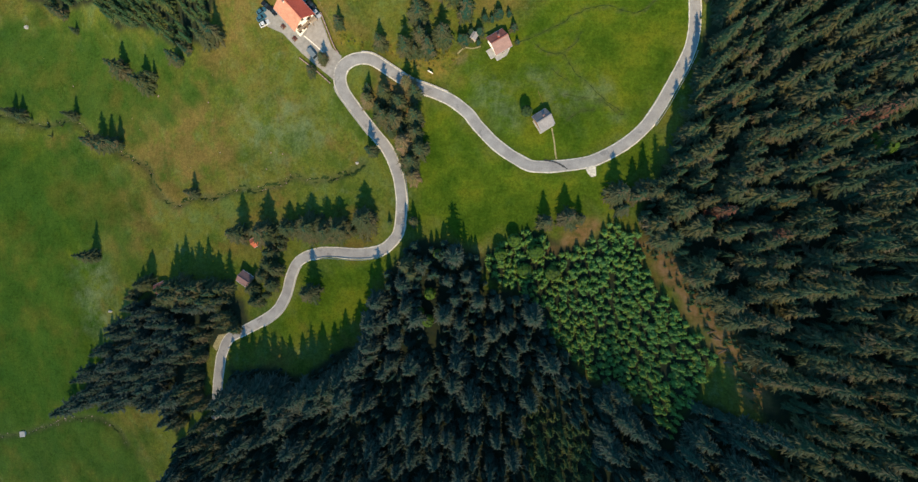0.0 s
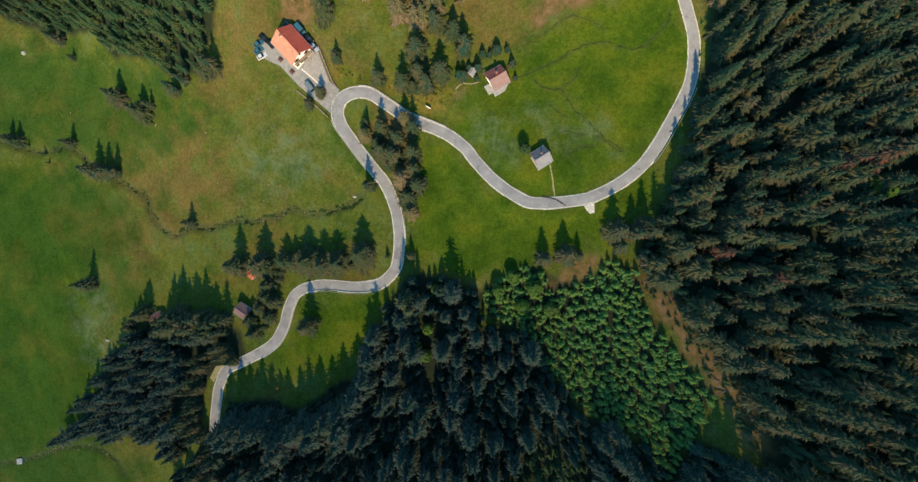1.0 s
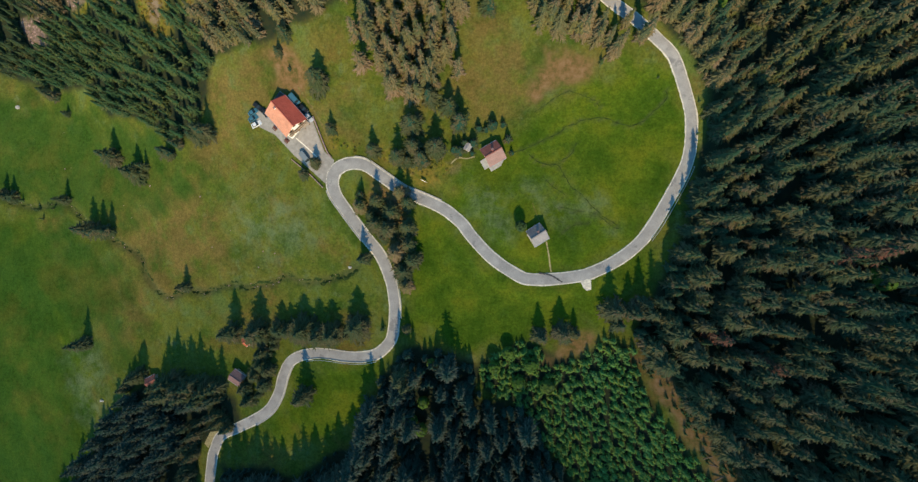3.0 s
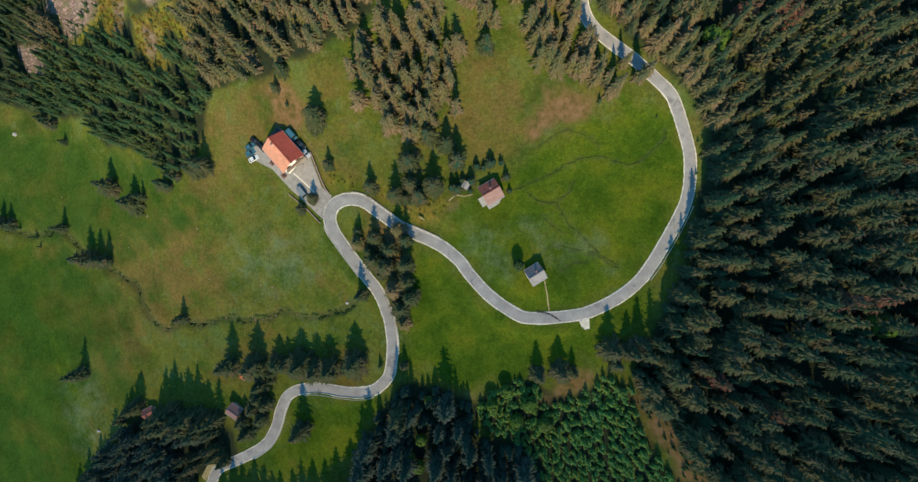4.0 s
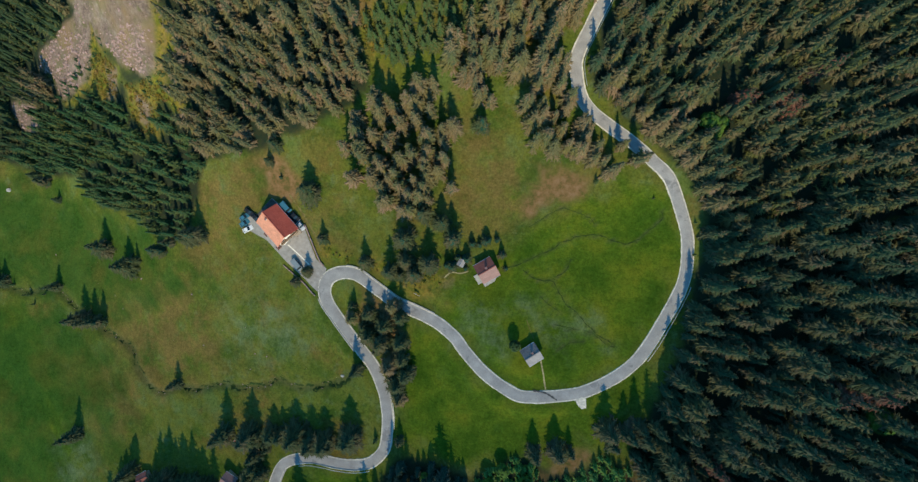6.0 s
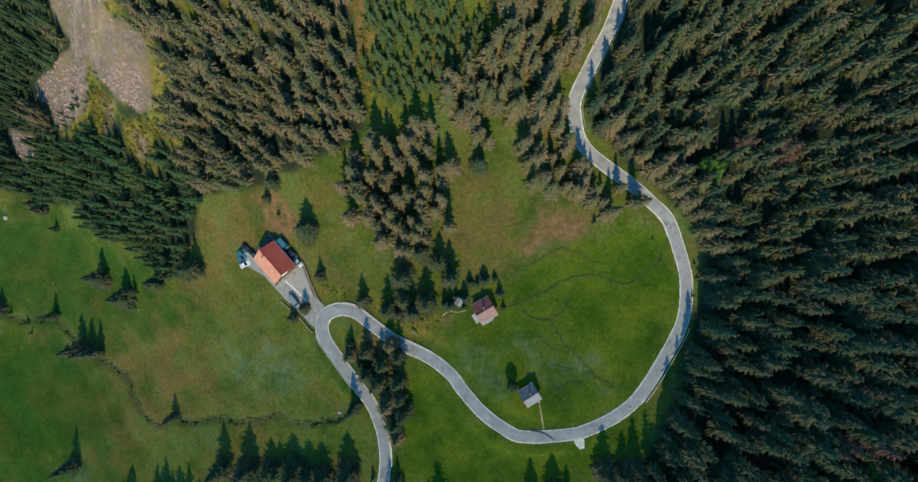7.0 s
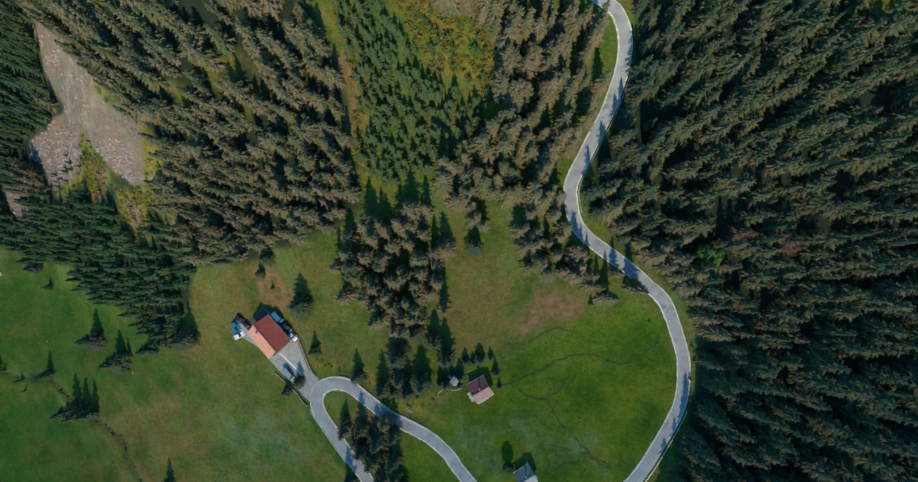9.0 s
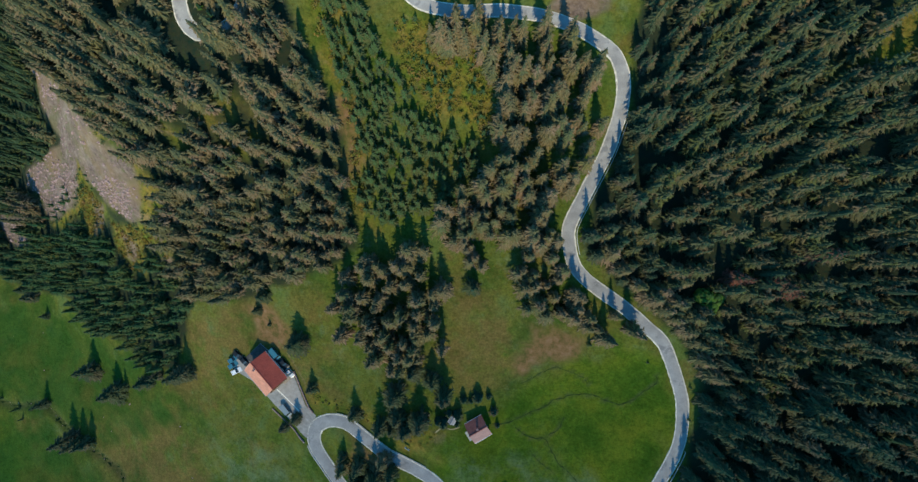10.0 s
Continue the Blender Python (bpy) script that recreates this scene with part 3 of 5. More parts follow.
EDGE_STRIP = [(-44, 214), (-38, 196), (-34, 178), (-34, 158), (-27, 148), (-27, 164), (-29, 184), (-34, 206), (-37, 226), (-46, 228)]
NORTH_EAST_CLEARING = [(108, 190), (117.5, 199), (123, 207), (130, 207), (130, 195), (119.7, 188)]
BARE_STRIP = [(-36.1, 187.3), (-31.6, 188.3), (-30.2, 176), (-30, 164.3), (-33.7, 162.1), (-35, 175.1)]
WEST_SLOPE = [(-240, 250), (-175.4, 248.4), (-168.1, 220.1), (-171.6, 199.5), (-167, 182), (-206, 172), (-198, 152), (-222, 130), (-240, 136)]
LOWER_SLOPE = [(-222, 130), (-199.6, 122.9), (-174.8, 120.8), (-164.9, 106.9), (-141.9, 103.1), (-130.3, 92.9), (-112.2, 91.9), (-106, 112), (-97.6, 121.8), (-107.6, 140.7), (-126.6, 134.8),
               (-136.4, 148.8), (-160.7, 157.3), (-198, 152)]
ROUGH_PASTURE = [(-15, 99), (-2, 95), (14.1, 92.4), (24.2, 98.6), (20, 120), (6, 130), (-0.9, 139.4), (-2, 110), (-20, 97)]
HAY_LOOP = [(-14, 62), (-1.7, 53.9), (11.3, 39.5), (29.2, 35.6), (49.6, 41.4), (65.3, 57.2), (76.3, 84.1), (70, 106), (53.6, 109.8), (42.7, 106.2), (29.3, 98.8), (12, 85), (0, 75)]
HAY_SOUTH = [(-24, 60), (-24, 14), (0, 8), (30, 14), (55.6, 20.2), (62.3, 45.2), (29, 33), (4, 41.7), (-8, 55)]
HAY_WEST = [(-300, 60), (-215, 60), (-190, 20), (-175, -10), (-170, -50), (-200, -75), (-300, -80)]
HAY_BANK = [(-70.6, -5), (-38, 2), (-36, -20), (-60, -30), (-95, -33), (-72.5, -12.1)]


# ---- the ground: one sheet, fine under the camera's way and coarse towards the horizon ----
def axis(low, high, step):
    fine = np.arange(low, high + step, step)
    out = np.cumsum(step * 1.28 ** np.arange(1, 26))
    return np.concatenate([low - out[::-1], fine, fine[-1] + out])


def ground():
    xs, ys = axis(-252, 165, 1.4), axis(-115, 255, 1.4)
    x, y = np.meshgrid(xs, ys, indexing="ij")
    z = height(x, y)
    n, m = x.shape
    i, j = np.meshgrid(np.arange(n - 1), np.arange(m - 1), indexing="ij")
    a = (i * m + j).ravel()
    ob = from_arrays("ground", np.stack([x, y, z], -1).reshape(-1, 3), np.stack([a, a + m, a + m + 1, a + 1], 1), [GROUND], smooth_shade=True)
    fx, fy = x.ravel(), y.ravel()
    wob = 1.6 * np.sin(0.31 * fx + 0.2 * fy) + 1.3 * np.sin(0.17 * fx - 0.41 * fy + 1) + 0.9 * np.sin(0.83 * fx + 0.7 * fy)

    def cover(name, outlines, soft, but=None):
        v = np.zeros(len(fx))
        for o in outlines:
            v = np.maximum(v, smooth(-soft, soft, edge_distance(fx, fy, o) + wob * soft / 4))
        if but is not None:
            v = v * (1 - but)
        ob.data.attributes.new(name, "FLOAT", "POINT").data.foreach_set("value", v.astype(np.float32))
        return v

    cover("hay", [HAY_LOOP, HAY_SOUTH, HAY_BANK, HAY_WEST, SPARSE], 5.0)
    cover("dry", [[(-120, 82), (-110, 92), (-106, 118), (-78, 124), (-68, 110), (-82, 102), (-94, 88), (-100, 78)], [(-165.7, 95.3), (-120, 75), (-100, 60), (-105, 35), (-140, 25), (-166.3, 50.4), (-186, 75.3)], [(-182, 20), (-150.4, 28.1), (-146, 6), (-168, -6)], [(-60, 100), (-45, 100), (-42, 86), (-54, 84)], ROUGH_PASTURE], 8.0)
    cover("deep", [[(-300, 70), (-200.6, 57.2), (-169.2, 47.3), (-155.4, 25.1), (-160, 5), (-200, 8), (-300, 0)], [(-300, 70), (-215, 55), (-195, 10), (-180, -20), (-175, -60), (-150, -80), (-140, -110), (-300, -120)], [(-200, 10), (-150, 6), (-150, -8), (-190, -8)], [(-300, 130), (-200, 118), (-165.4, 104.2), (-124, 92), (-118, 70), (-161.4, 57.5), (-215, 66), (-300, 76)]], 9.0)
    cover("pale", [[(-98, 60), (-76, 68), (-60, 60), (-58, 46), (-78, 42), (-95, 48)], [(0, 68), (14, 66), (16.8, 53.4), (7.9, 49.5), (-1, 58)], [(20, 66), (44, 62), (48, 54), (29.8, 54.6)], [(-190, 0), (-168, 0), (-170, -40), (-185, -30)]], 7.0)
    open_ground = cover("rough", CLEARINGS + [SCREE_CLEARANCE, NORTH_EAST_CLEARING, EDGE_STRIP, GLADE, TONGUE, FAN, [(-57, 87.1), (-46.5, 82.2), (-38.7, 80.8), (-27.9, 76.6), (-17.4, 70.1), (-10, 70.5), (-5, 76), (-9, 78.8), (-24.8, 80), (-40.2, 84)]], 4.0)
    # SHADED_BANK joins the woods here only to deepen its shade
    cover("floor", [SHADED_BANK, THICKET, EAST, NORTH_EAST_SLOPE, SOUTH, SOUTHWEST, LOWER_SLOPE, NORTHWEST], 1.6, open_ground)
    cover("earth", [BROWN, BARE_STRIP, VERGE, SANDY, [(-38, 60), (-31, 50), (-24, 44), (-20, 56), (-24, 66), (-36, 73)], [(-74.7, 107.8), (-63.8, 103.8), (-59.6, 111.6), (-65.4, 121.5), (-75.5, 117.7)]], 3.0)
    cover("gravel", [SCREE, BLOCKS_LOW, [(-144.9, 160.2), (-137.6, 158.1), (-141.5, 149.1), (-148.9, 146.6)], [(-127.7, 147), (-121.2, 142.4), (-125.4, 135.2), (-129.6, 137.8)], [(-109.1, 137), (-104, 137.4), (-106.7, 132.5)], [(-147, 163), (-143, 160), (-141, 153), (-145, 152)], [(-129, 146), (-124, 146), (-119, 141), (-124, 138)], [(30, 214), (38, 209), (48, 212), (46, 219), (34, 220)]], 1.1)
    v = np.zeros(len(fx))
    for line in WASH:
        v = np.maximum(v, np.exp(-(nearest(fx, fy, line)[0] / 1.6) ** 2))
    ob.data.attributes.new("wash", "FLOAT", "POINT").data.foreach_set("value", v.astype(np.float32))
    v = np.zeros(len(fx))
    for line, wide in [(STREAM, 1.7), (BROOK, 1.4)] + [(q, 0.5) for q in DITCHES]:
        v = np.maximum(v, np.exp(-(nearest(fx, fy, line)[0] / wide) ** 2) * 0.65)
    ob.data.attributes.new("gully", "FLOAT", "POINT").data.foreach_set("value", v.astype(np.float32))
    return tagged(ob, "green alpine valley floor with pasture, hay meadow and bare patches", "ground", kind="structure")


ground()


# ---- the road ----
def road(line, levels, extra=0.0):
    bendy = np.exp(-((line[:, 0] + 50) ** 2 + (line[:, 1] - 74) ** 2) / 90.0)
    half = 1.85 + extra + 0.45 * bendy
    tagged(ribbon("road", line, levels, [(-half - 0.1, -0.05), (-half * 0.5, 0.03), (0 * half, 0.05), (half * 0.5, 0.03), (half + 0.1, -0.05)], ASPHALT),
           "pale worn asphalt mountain road with dark repair patches", "road", kind="structure")
    for s in (-1, 1):
        r = np.random.default_rng(int(s + 5))
        out = half + 0.30 + 0.14 * soften(r.standard_normal(len(line)), 5)
        pair = [(s * (half - 0.02), -0.012), (s * out, -0.03), (s * (out + 0.15), -0.2)]
        tagged(ribbon("road_edge", line, levels, pair if s > 0 else pair[::-1], SHOULDER), "pale gravel and concrete road edge", "road edge", kind="structure")
    return half


HALF = road(ROAD, ROAD_Z)
road(BEND, BEND_Z)


# ---- conifers ----
def conifer(rng, whorls, arms, twigs, slim=0.17, bare=0.1, droop=0.6, heart=0.5, blunt=0.78):
    """A spruce one metre high: a tapered trunk, a needle cone at the heart, dark to stand in for inner shade, and
    whorls of thin, ragged branches with side twigs.
    Corners, three-sided faces, kind of face, and how near to a branch's tip each corner lies."""
    verts, faces, kind, tips = [], [], [], []

    def corner(x, y, z, tip):
        verts.append((x, y, z))
        tips.append(tip)
        return len(verts) - 1

    def face(a, b, c, k):
        faces.append((a, b, c))
        kind.append(k)

    sides = 5
    for k, (z, r) in enumerate([(-0.03, 0.016), (0.5, 0.009), (1.0, 0.0015)]):
        for i in range(sides):
            a = 2 * math.pi * i / sides
            corner(r * math.cos(a), r * math.sin(a), z, 0.0)
        if k:
            for i in range(sides):
                j, b = (i + 1) % sides, (k - 1) * sides
                face(b + i, b + j, b + sides + j, 1)
                face(b + i, b + sides + j, b + sides + i, 1)
    rings = 7
    for k in range(5):
        u = (0.04, 0.28, 0.52, 0.76, 0.95)[k]
        for i in range(rings):
            a = 2 * math.pi * (i + 0.5 * (k % 2)) / rings
            r = heart * slim * (1 - u) ** (blunt + 0.04) * (0.6 + 0.7 * rng.random())
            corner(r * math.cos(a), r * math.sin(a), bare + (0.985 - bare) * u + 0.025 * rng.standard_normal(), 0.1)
        if k:
            b = len(verts) - 2 * rings
            for i in range(rings):
                j = (i + 1) % rings
                face(b + i, b + j, b + rings + j, 0)
                face(b + i, b + rings + j, b + rings + i, 0)
    # one side of the crown is often thinner than the other
    thin_side, thin_by = rng.random() * 6.283, 0.28 * rng.random()
    for w in range(whorls):
        u = (w + 0.7 * rng.random()) / whorls
        z = bare + (0.985 - bare) * u ** 0.94
        reach = slim * (1 - u) ** blunt * (0.82 + 0.36 * rng.random()) + 0.016
        n = max(5, round(arms * (1 - 0.35 * u)))
        spin = rng.random() * 7
        for i in range(n):
            a = spin + 2 * math.pi * (i + 0.7 * rng.random()) / n
            r = reach * (0.45 + 0.75 * rng.random()) * (1 - thin_by * (1 + math.cos(a - thin_side)))
            ca, sa = math.cos(a), math.sin(a)
            lift = z + 0.014 * rng.standard_normal()
            sag = droop * (0.5 + 0.9 * rng.random()) * (1.15 - 0.55 * u)

            def on(s, side, drop=0.0):
                """A point at the share s of the branch, off to one side; the last third lifts again."""
                fall = r * sag * (s - 0.45 * max(0.0, s - 0.6)) + drop
                return ca * r * s - sa * side, sa * r * s + ca * side, lift - fall

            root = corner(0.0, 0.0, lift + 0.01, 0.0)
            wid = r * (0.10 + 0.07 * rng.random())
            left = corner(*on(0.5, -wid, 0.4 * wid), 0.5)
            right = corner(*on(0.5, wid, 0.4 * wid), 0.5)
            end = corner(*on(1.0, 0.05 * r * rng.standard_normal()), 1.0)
            face(root, left, end, 0)
            face(root, end, right, 0)
            for k in range(twigs):
                s = 0.36 + 0.46 * (k + rng.random()) / twigs
                for q in (-1, 1):
                    out = r * (0.20 + 0.22 * rng.random()) * (1.15 - 0.6 * s)
                    p = corner(*on(s - 0.10, 0.0), s * 0.7)
                    o = corner(*on(s + 0.07, q * 0.02 * r), s * 0.7)
                    e = corner(*on(min(1.05, s + 0.16 + 0.12 * rng.random()), q * out, 0.45 * out), 0.95)
                    face(p, o, e, 0) if q < 0 else face(o, p, e, 0)
    return np.array(verts), np.array(faces), np.array(kind), np.array(tips)


def bushy(rng, clumps, wide):
    """A leafy crown one metre high: many small tilted leaf clumps on an uneven egg, with a short stem."""
    verts, faces, kind = [], [], []
    for k, (z, r) in enumerate([(-0.05, 0.03), (0.5, 0.015)]):
        for i in range(4):
            verts.append((r * math.cos(1.57 * i), r * math.sin(1.57 * i), z))
    for i in range(4):
        faces += [(i, (i + 1) % 4, 4 + (i + 1) % 4), (i, 4 + (i + 1) % 4, 4 + i)]
        kind += [1, 1]
    for _ in range(clumps):
        v = rng.standard_normal(3)
        v /= np.linalg.norm(v)
        deep = 0.35 + 0.65 * rng.random() ** 0.4
        c = np.array([v[0] * wide * deep, v[1] * wide * deep, 0.55 + 0.42 * v[2] * deep])
        side = np.cross(v, rng.standard_normal(3))
        side /= np.linalg.norm(side)
        up = np.cross(v, side)
        s = wide * (0.20 + 0.16 * rng.random())
        b = len(verts)
        for p, q, bulge in ((-1, -0.6, 0), (1, -0.7, 0.1), (0.8, 0.9, 0), (-0.9, 0.7, 0.15)):
            verts.append(tuple(c + s * (p * side + q * up) * 0.6 - v * bulge * s))
        faces += [(b, b + 1, b + 2), (b, b + 2, b + 3)]
        kind += [0, 0]
    return np.array(verts), np.array(faces), np.array(kind), np.linspace(0.3, 1.0, len(verts))


RNG = np.random.default_rng(11)
FINE = [conifer(RNG, 16, 11, 3, 0.21 + 0.02 * k, 0.06, heart=0.5, blunt=0.70) for k in range(6)]
LOWER = [conifer(RNG, 9, 10, 0, 0.24 + 0.015 * k, 0.06, droop=0.4, heart=0.6, blunt=0.55) for k in range(6)]
HEDGE = [conifer(RNG, 9, 10, 2, 0.30 + 0.02 * k, 0.02, droop=0.3, heart=0.6, blunt=0.5) for k in range(4)]
PLAIN = [conifer(RNG, 13, 10, 2, 0.165 + 0.012 * k, 0.22, droop=0.32, heart=0.42, blunt=0.58) for k in range(8)]
STAR = [conifer(RNG, 13, 11, 2, 0.195 + 0.012 * k, 0.16, droop=0.4, heart=0.42, blunt=0.60) for k in range(8)]
TUFT = [conifer(RNG, 11, 9, 2, 0.205 + 0.013 * k, 0.10, droop=0.38, heart=0.46, blunt=0.56) for k in range(8)]
SMALL = [conifer(RNG, 8, 9, 1, 0.26 + 0.02 * k, 0.08, heart=0.5) for k in range(6)]
SAPLINGS = [conifer(RNG, 7, 9, 1, 0.34 + 0.02 * k, 0.06, droop=0.18, heart=0.45) for k in range(6)]
LOWBUSH = [bushy(RNG, 26, 0.55 + 0.05 * k) for k in range(4)]
LEAFY = [bushy(RNG, 420, 0.34 + 0.03 * k) for k in range(4)]


def scatter(outline, gap, seed, keep_off=(), margin=5.2, fill=0.93, wander=0.45, clear=0.0):
    """Uneven rows of places within an outline, off the road and off the given outlines."""
    r = np.random.default_rng(seed)
    p = np.array(outline)
    x, y = np.meshgrid(np.arange(p[:, 0].min(), p[:, 0].max(), gap), np.arange(p[:, 1].min(), p[:, 1].max(), gap * 0.9), indexing="ij")
    x = x + (np.arange(x.shape[1]) % 2)[None, :] * gap / 2
    x = (x + gap * wander * r.standard_normal(x.shape)).ravel()
    y = (y + gap * wander * r.standard_normal(y.shape)).ravel()
    ok = inside(x, y, outline) & (r.random(len(x)) < fill)
    ok &= (nearest(x, y, ROAD)[0] > margin) & (nearest(x, y, BEND)[0] > max(margin, 4.0))
    ok &= ~((nearest(x, y + 6, BEND)[0] < 5.0) & (x < -66))
    for o in keep_off:
        ok &= edge_distance(x, y, o) < -clear
    ok &= edge_distance(x, y, LOT) < -2.5
    return np.stack([x[ok], y[ok]], 1)


def forest(name, shapes, places, low, high, materials, label, seed, thin=1.0, spread=(2.2, 1.6)):
    """One wood as a single mesh of many trees."""
    r = np.random.default_rng(seed)
    zs = height(places[:, 0], places[:, 1])
    vs, fs, ks, es, start = [], [], [], [], 0
    for (x, y), z in zip(places, zs):
        v, f, k, e = shapes[r.integers(len(shapes))]
        es.append(e)
        h = low + (high - low) * r.beta(*spread)
        w = h * thin * (0.85 + 0.35 * r.random())
        a = r.random() * 6.283
        lean = r.standard_normal(2) * 0.03
        c, s = math.cos(a), math.sin(a)
        q = np.column_stack([(v[:, 0] * c - v[:, 1] * s) * w + x + lean[0] * v[:, 2] * h, (v[:, 0] * s + v[:, 1] * c) * w + y + lean[1] * v[:, 2] * h, v[:, 2] * h + z])
        vs.append(q)
        fs.append(f + start)
        ks.append(k)
        start += len(v)
    if not vs:
        return
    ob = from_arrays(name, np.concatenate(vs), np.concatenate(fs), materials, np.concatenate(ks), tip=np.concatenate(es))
    return tagged(ob, label, "forest", kind="stuff")


def tree_kind(name, shape, crown_material, label, category, group):
    """A single tree as a thing with trunk and crown."""
    base = tagged(new(name), label, category, group)
    v, f, k, e = shape
    for piece, which, m in (("trunk", 1, BARK), ("crown", 0, crown_material)):
        g = f[k == which]
        used = np.unique(g)
        ob = from_arrays(piece, v[used], np.searchsorted(used, g), [m], tip=e[used])
        ob.parent = base
    return base


MODELS = {}


def plant(kind, x, y, h, wide=1.0):
    """Sets one tree of the given kind on the ground."""
    shapes, m, name, label, category, group = kind
    k = RNG.integers(len(shapes))
    key = (name, label, int(k))
    z = at(x, y)
    w = h * wide * (0.9 + 0.2 * RNG.random())
    spot = Matrix.Translation((x, y, z)) @ pose(0, 0, 0, 1.5 * RNG.standard_normal(), 1.5 * RNG.standard_normal(), 360 * RNG.random()) @ Matrix.Diagonal((w, w, h, 1))
    if key not in MODELS:
        MODELS[key] = tree_kind(name, shapes[k], m, label, category, group)
        MODELS[key].matrix_basis = spot
        return MODELS[key]
    old = MODELS[key]
    ob = copy_thing(old, Matrix.Identity(4))
    ob.matrix_basis = spot
    return ob


LONE = (FINE, OPEN_SPRUCE, "spruce_tree", "dark green spruce standing in the open pasture", "tree", "single spruces in the pasture")
ROW = (FINE, OPEN_SPRUCE, "spruce_tree", "dark spruce in a row beside the road", "tree", "spruces beside the road")
ROW_OLIVE = (FINE, OLIVE, "spruce_tree", "olive-brown spruce in the clump beside the hairpin road", "tree", "spruces beside the hairpin")
EDGE = (FINE, SPRUCE, "spruce_tree", "tall dark green spruce at the forest edge by the road", "tree", "spruces at the forest edge")
SHADE = (FINE, SHADED_SPRUCE, "spruce_tree", "tall dark spruce at the shaded forest edge below the road", "tree", "spruces at the shaded edge")
EDGE_OLIVE = (FINE, OLIVE, "spruce_tree", "tall olive-brown spruce at the forest edge by the upper road", "tree", "olive spruces at the forest edge")
LOW = (SMALL, SAPLING, "young_spruce", "small young spruce on the grass", "tree", "young spruces")
BUSH = (HEDGE, OPEN_SPRUCE, "shrub", "dark green bushy garden conifer", "shrub", "garden shrubs")
BROADLEAF = (LEAFY, LEAF, "broadleaf_tree", "round dark green broadleaf tree on the meadow", "tree", "broadleaf trees")

# single trees of the western pasture
for x, y, h in [(-198.9, 119.6, 9), (-205.7, 122.8, 7), (-191.9, 110.6, 5), (-161.7, 88, 12), (-147.9, 79.9, 13), (-142.9, 82.3, 8), (-127.3, 86.6, 11),
                (-122.1, 89.3, 9), (-106.3, 92.8, 15), (-110, 90.7, 13), (-192.9, 70.1, 9.5), (-225.1, 72.1, 10), (-229.6, 74.1, 9)]:
    plant(LONE, x, y, h, 1.5)
for x, y, h in [(-176.1, 54.9, 15), (-170.8, 54.6, 14), (-166.2, 54.7, 12), (-122.1, 29.9, 9.5), (-178.3, 2.5, 14), (-145.3, -9.5, 12), (-67.5, 123.8, 8.5),
                (-71, 118.6, 6.5), (-55.3, 107.4, 13), (-51.7, 90.4, 8), (-35.2, 82, 9.5), (-58.7, 78.4, 7.5), (-63.8, 74.2, 7), (7.2, 127.9, 11)]:
    plant(LONE, x, y, h, 1.5)
for x, y, h in [(-219.9, 70.6, 4), (-210.9, 65.8, 5), (-207.6, 61.4, 3), (-201.5, 66.2, 2.5), (-187, 62.3, 2.6), (45.4, 109, 4), (78.2, 95.2, 2.2), (77.9, 84.5, 3), (64.3, 103.3, 2), (-33, 15, 5)]:
    plant(LOW, x, y, h)
# the row above the lower bend
for x, y, h in [(-97.5, 11.4, 15), (-86, 12.1, 15.5), (-75.8, 13.4, 11), (-71.6, 13.1, 10.5), (-65.6, 13.3, 14), (-57.9, 12.7, 14), (-53.1, 12.9, 13), (-42.2, 16.2, 15),
                (-84.5, -1, 9), (-84.5, 4, 10), (-87.4, -6, 8), (-81.6, -3, 9), (-83.4, -9, 8), (-79.6, 9.1, 6), (-61.5, 12.1, 5), (-48, 12, 5)]:
    plant(ROW, x, y, h, 1.85)
for x, y, h in [(-65.9, -12.5, 16), (-92, -11, 9), (-91, -16, 9), (-79.6, 6, 6), (-86.3, -13.6, 6), (-100, -28, 10)]:
    plant(ROW, x, y, h, 1.5)
# the dark stand between the two lower huts
for x, y, h in [(-131.1, -11.7, 17), (-125.9, -10.2, 18), (-119.3, -11.8, 17), (-114.2, -10.8, 18), (-109.1, -12, 15), (-104.2, -11.5, 14), (-127, -14.7, 18), (-116.6, -14.8, 18),
                (-122, -13.6, 17), (-111, -16, 16), (-133.5, -17, 14), (-146.3, -10.4, 11), (-150.4, -13, 9), (-153.1, -15.9, 8)]:
    plant(ROW, x, y, h, 1.45)
# inside the hairpin
for x, y, h in [(-41, 61.4, 11), (-34.1, 62.8, 12), (-29.8, 52.7, 13), (-22.3, 61.7, 12), (-22.4, 52.8, 14), (-26.9, 44.1, 13), (-24, 37, 12), (-34.2, 54.6, 11), (-20.3, 41.4, 13),
                (-40.5, 65.8, 7), (-28.2, 59, 12), (-36.5, 58, 8), (-23.3, 31.5, 10), (-23.5, 15.5, 8), (-22.4, 47, 12), (-31.5, 49, 9), (-25, 65.5, 10)]:
    plant(ROW_OLIVE if round(x) % 2 else ROW, x, y, h, 1.4)
plant(ROW, -39.4, 41.8, 11, 1.35)
# above the hairpin, beside the brown chalet
for x, y, h in [(-20.2, 89.3, 13), (-25.6, 78.4, 13), (-17, 77.6, 12), (-11.7, 81.2, 13.5), (-3.4, 89.4, 13), (-14.2, 98.5, 12), (-19.6, 82, 11), (-22, 76.8, 8), (-7.2, 95.4, 11)]:
    plant(ROW, x, y, h, 1.5)
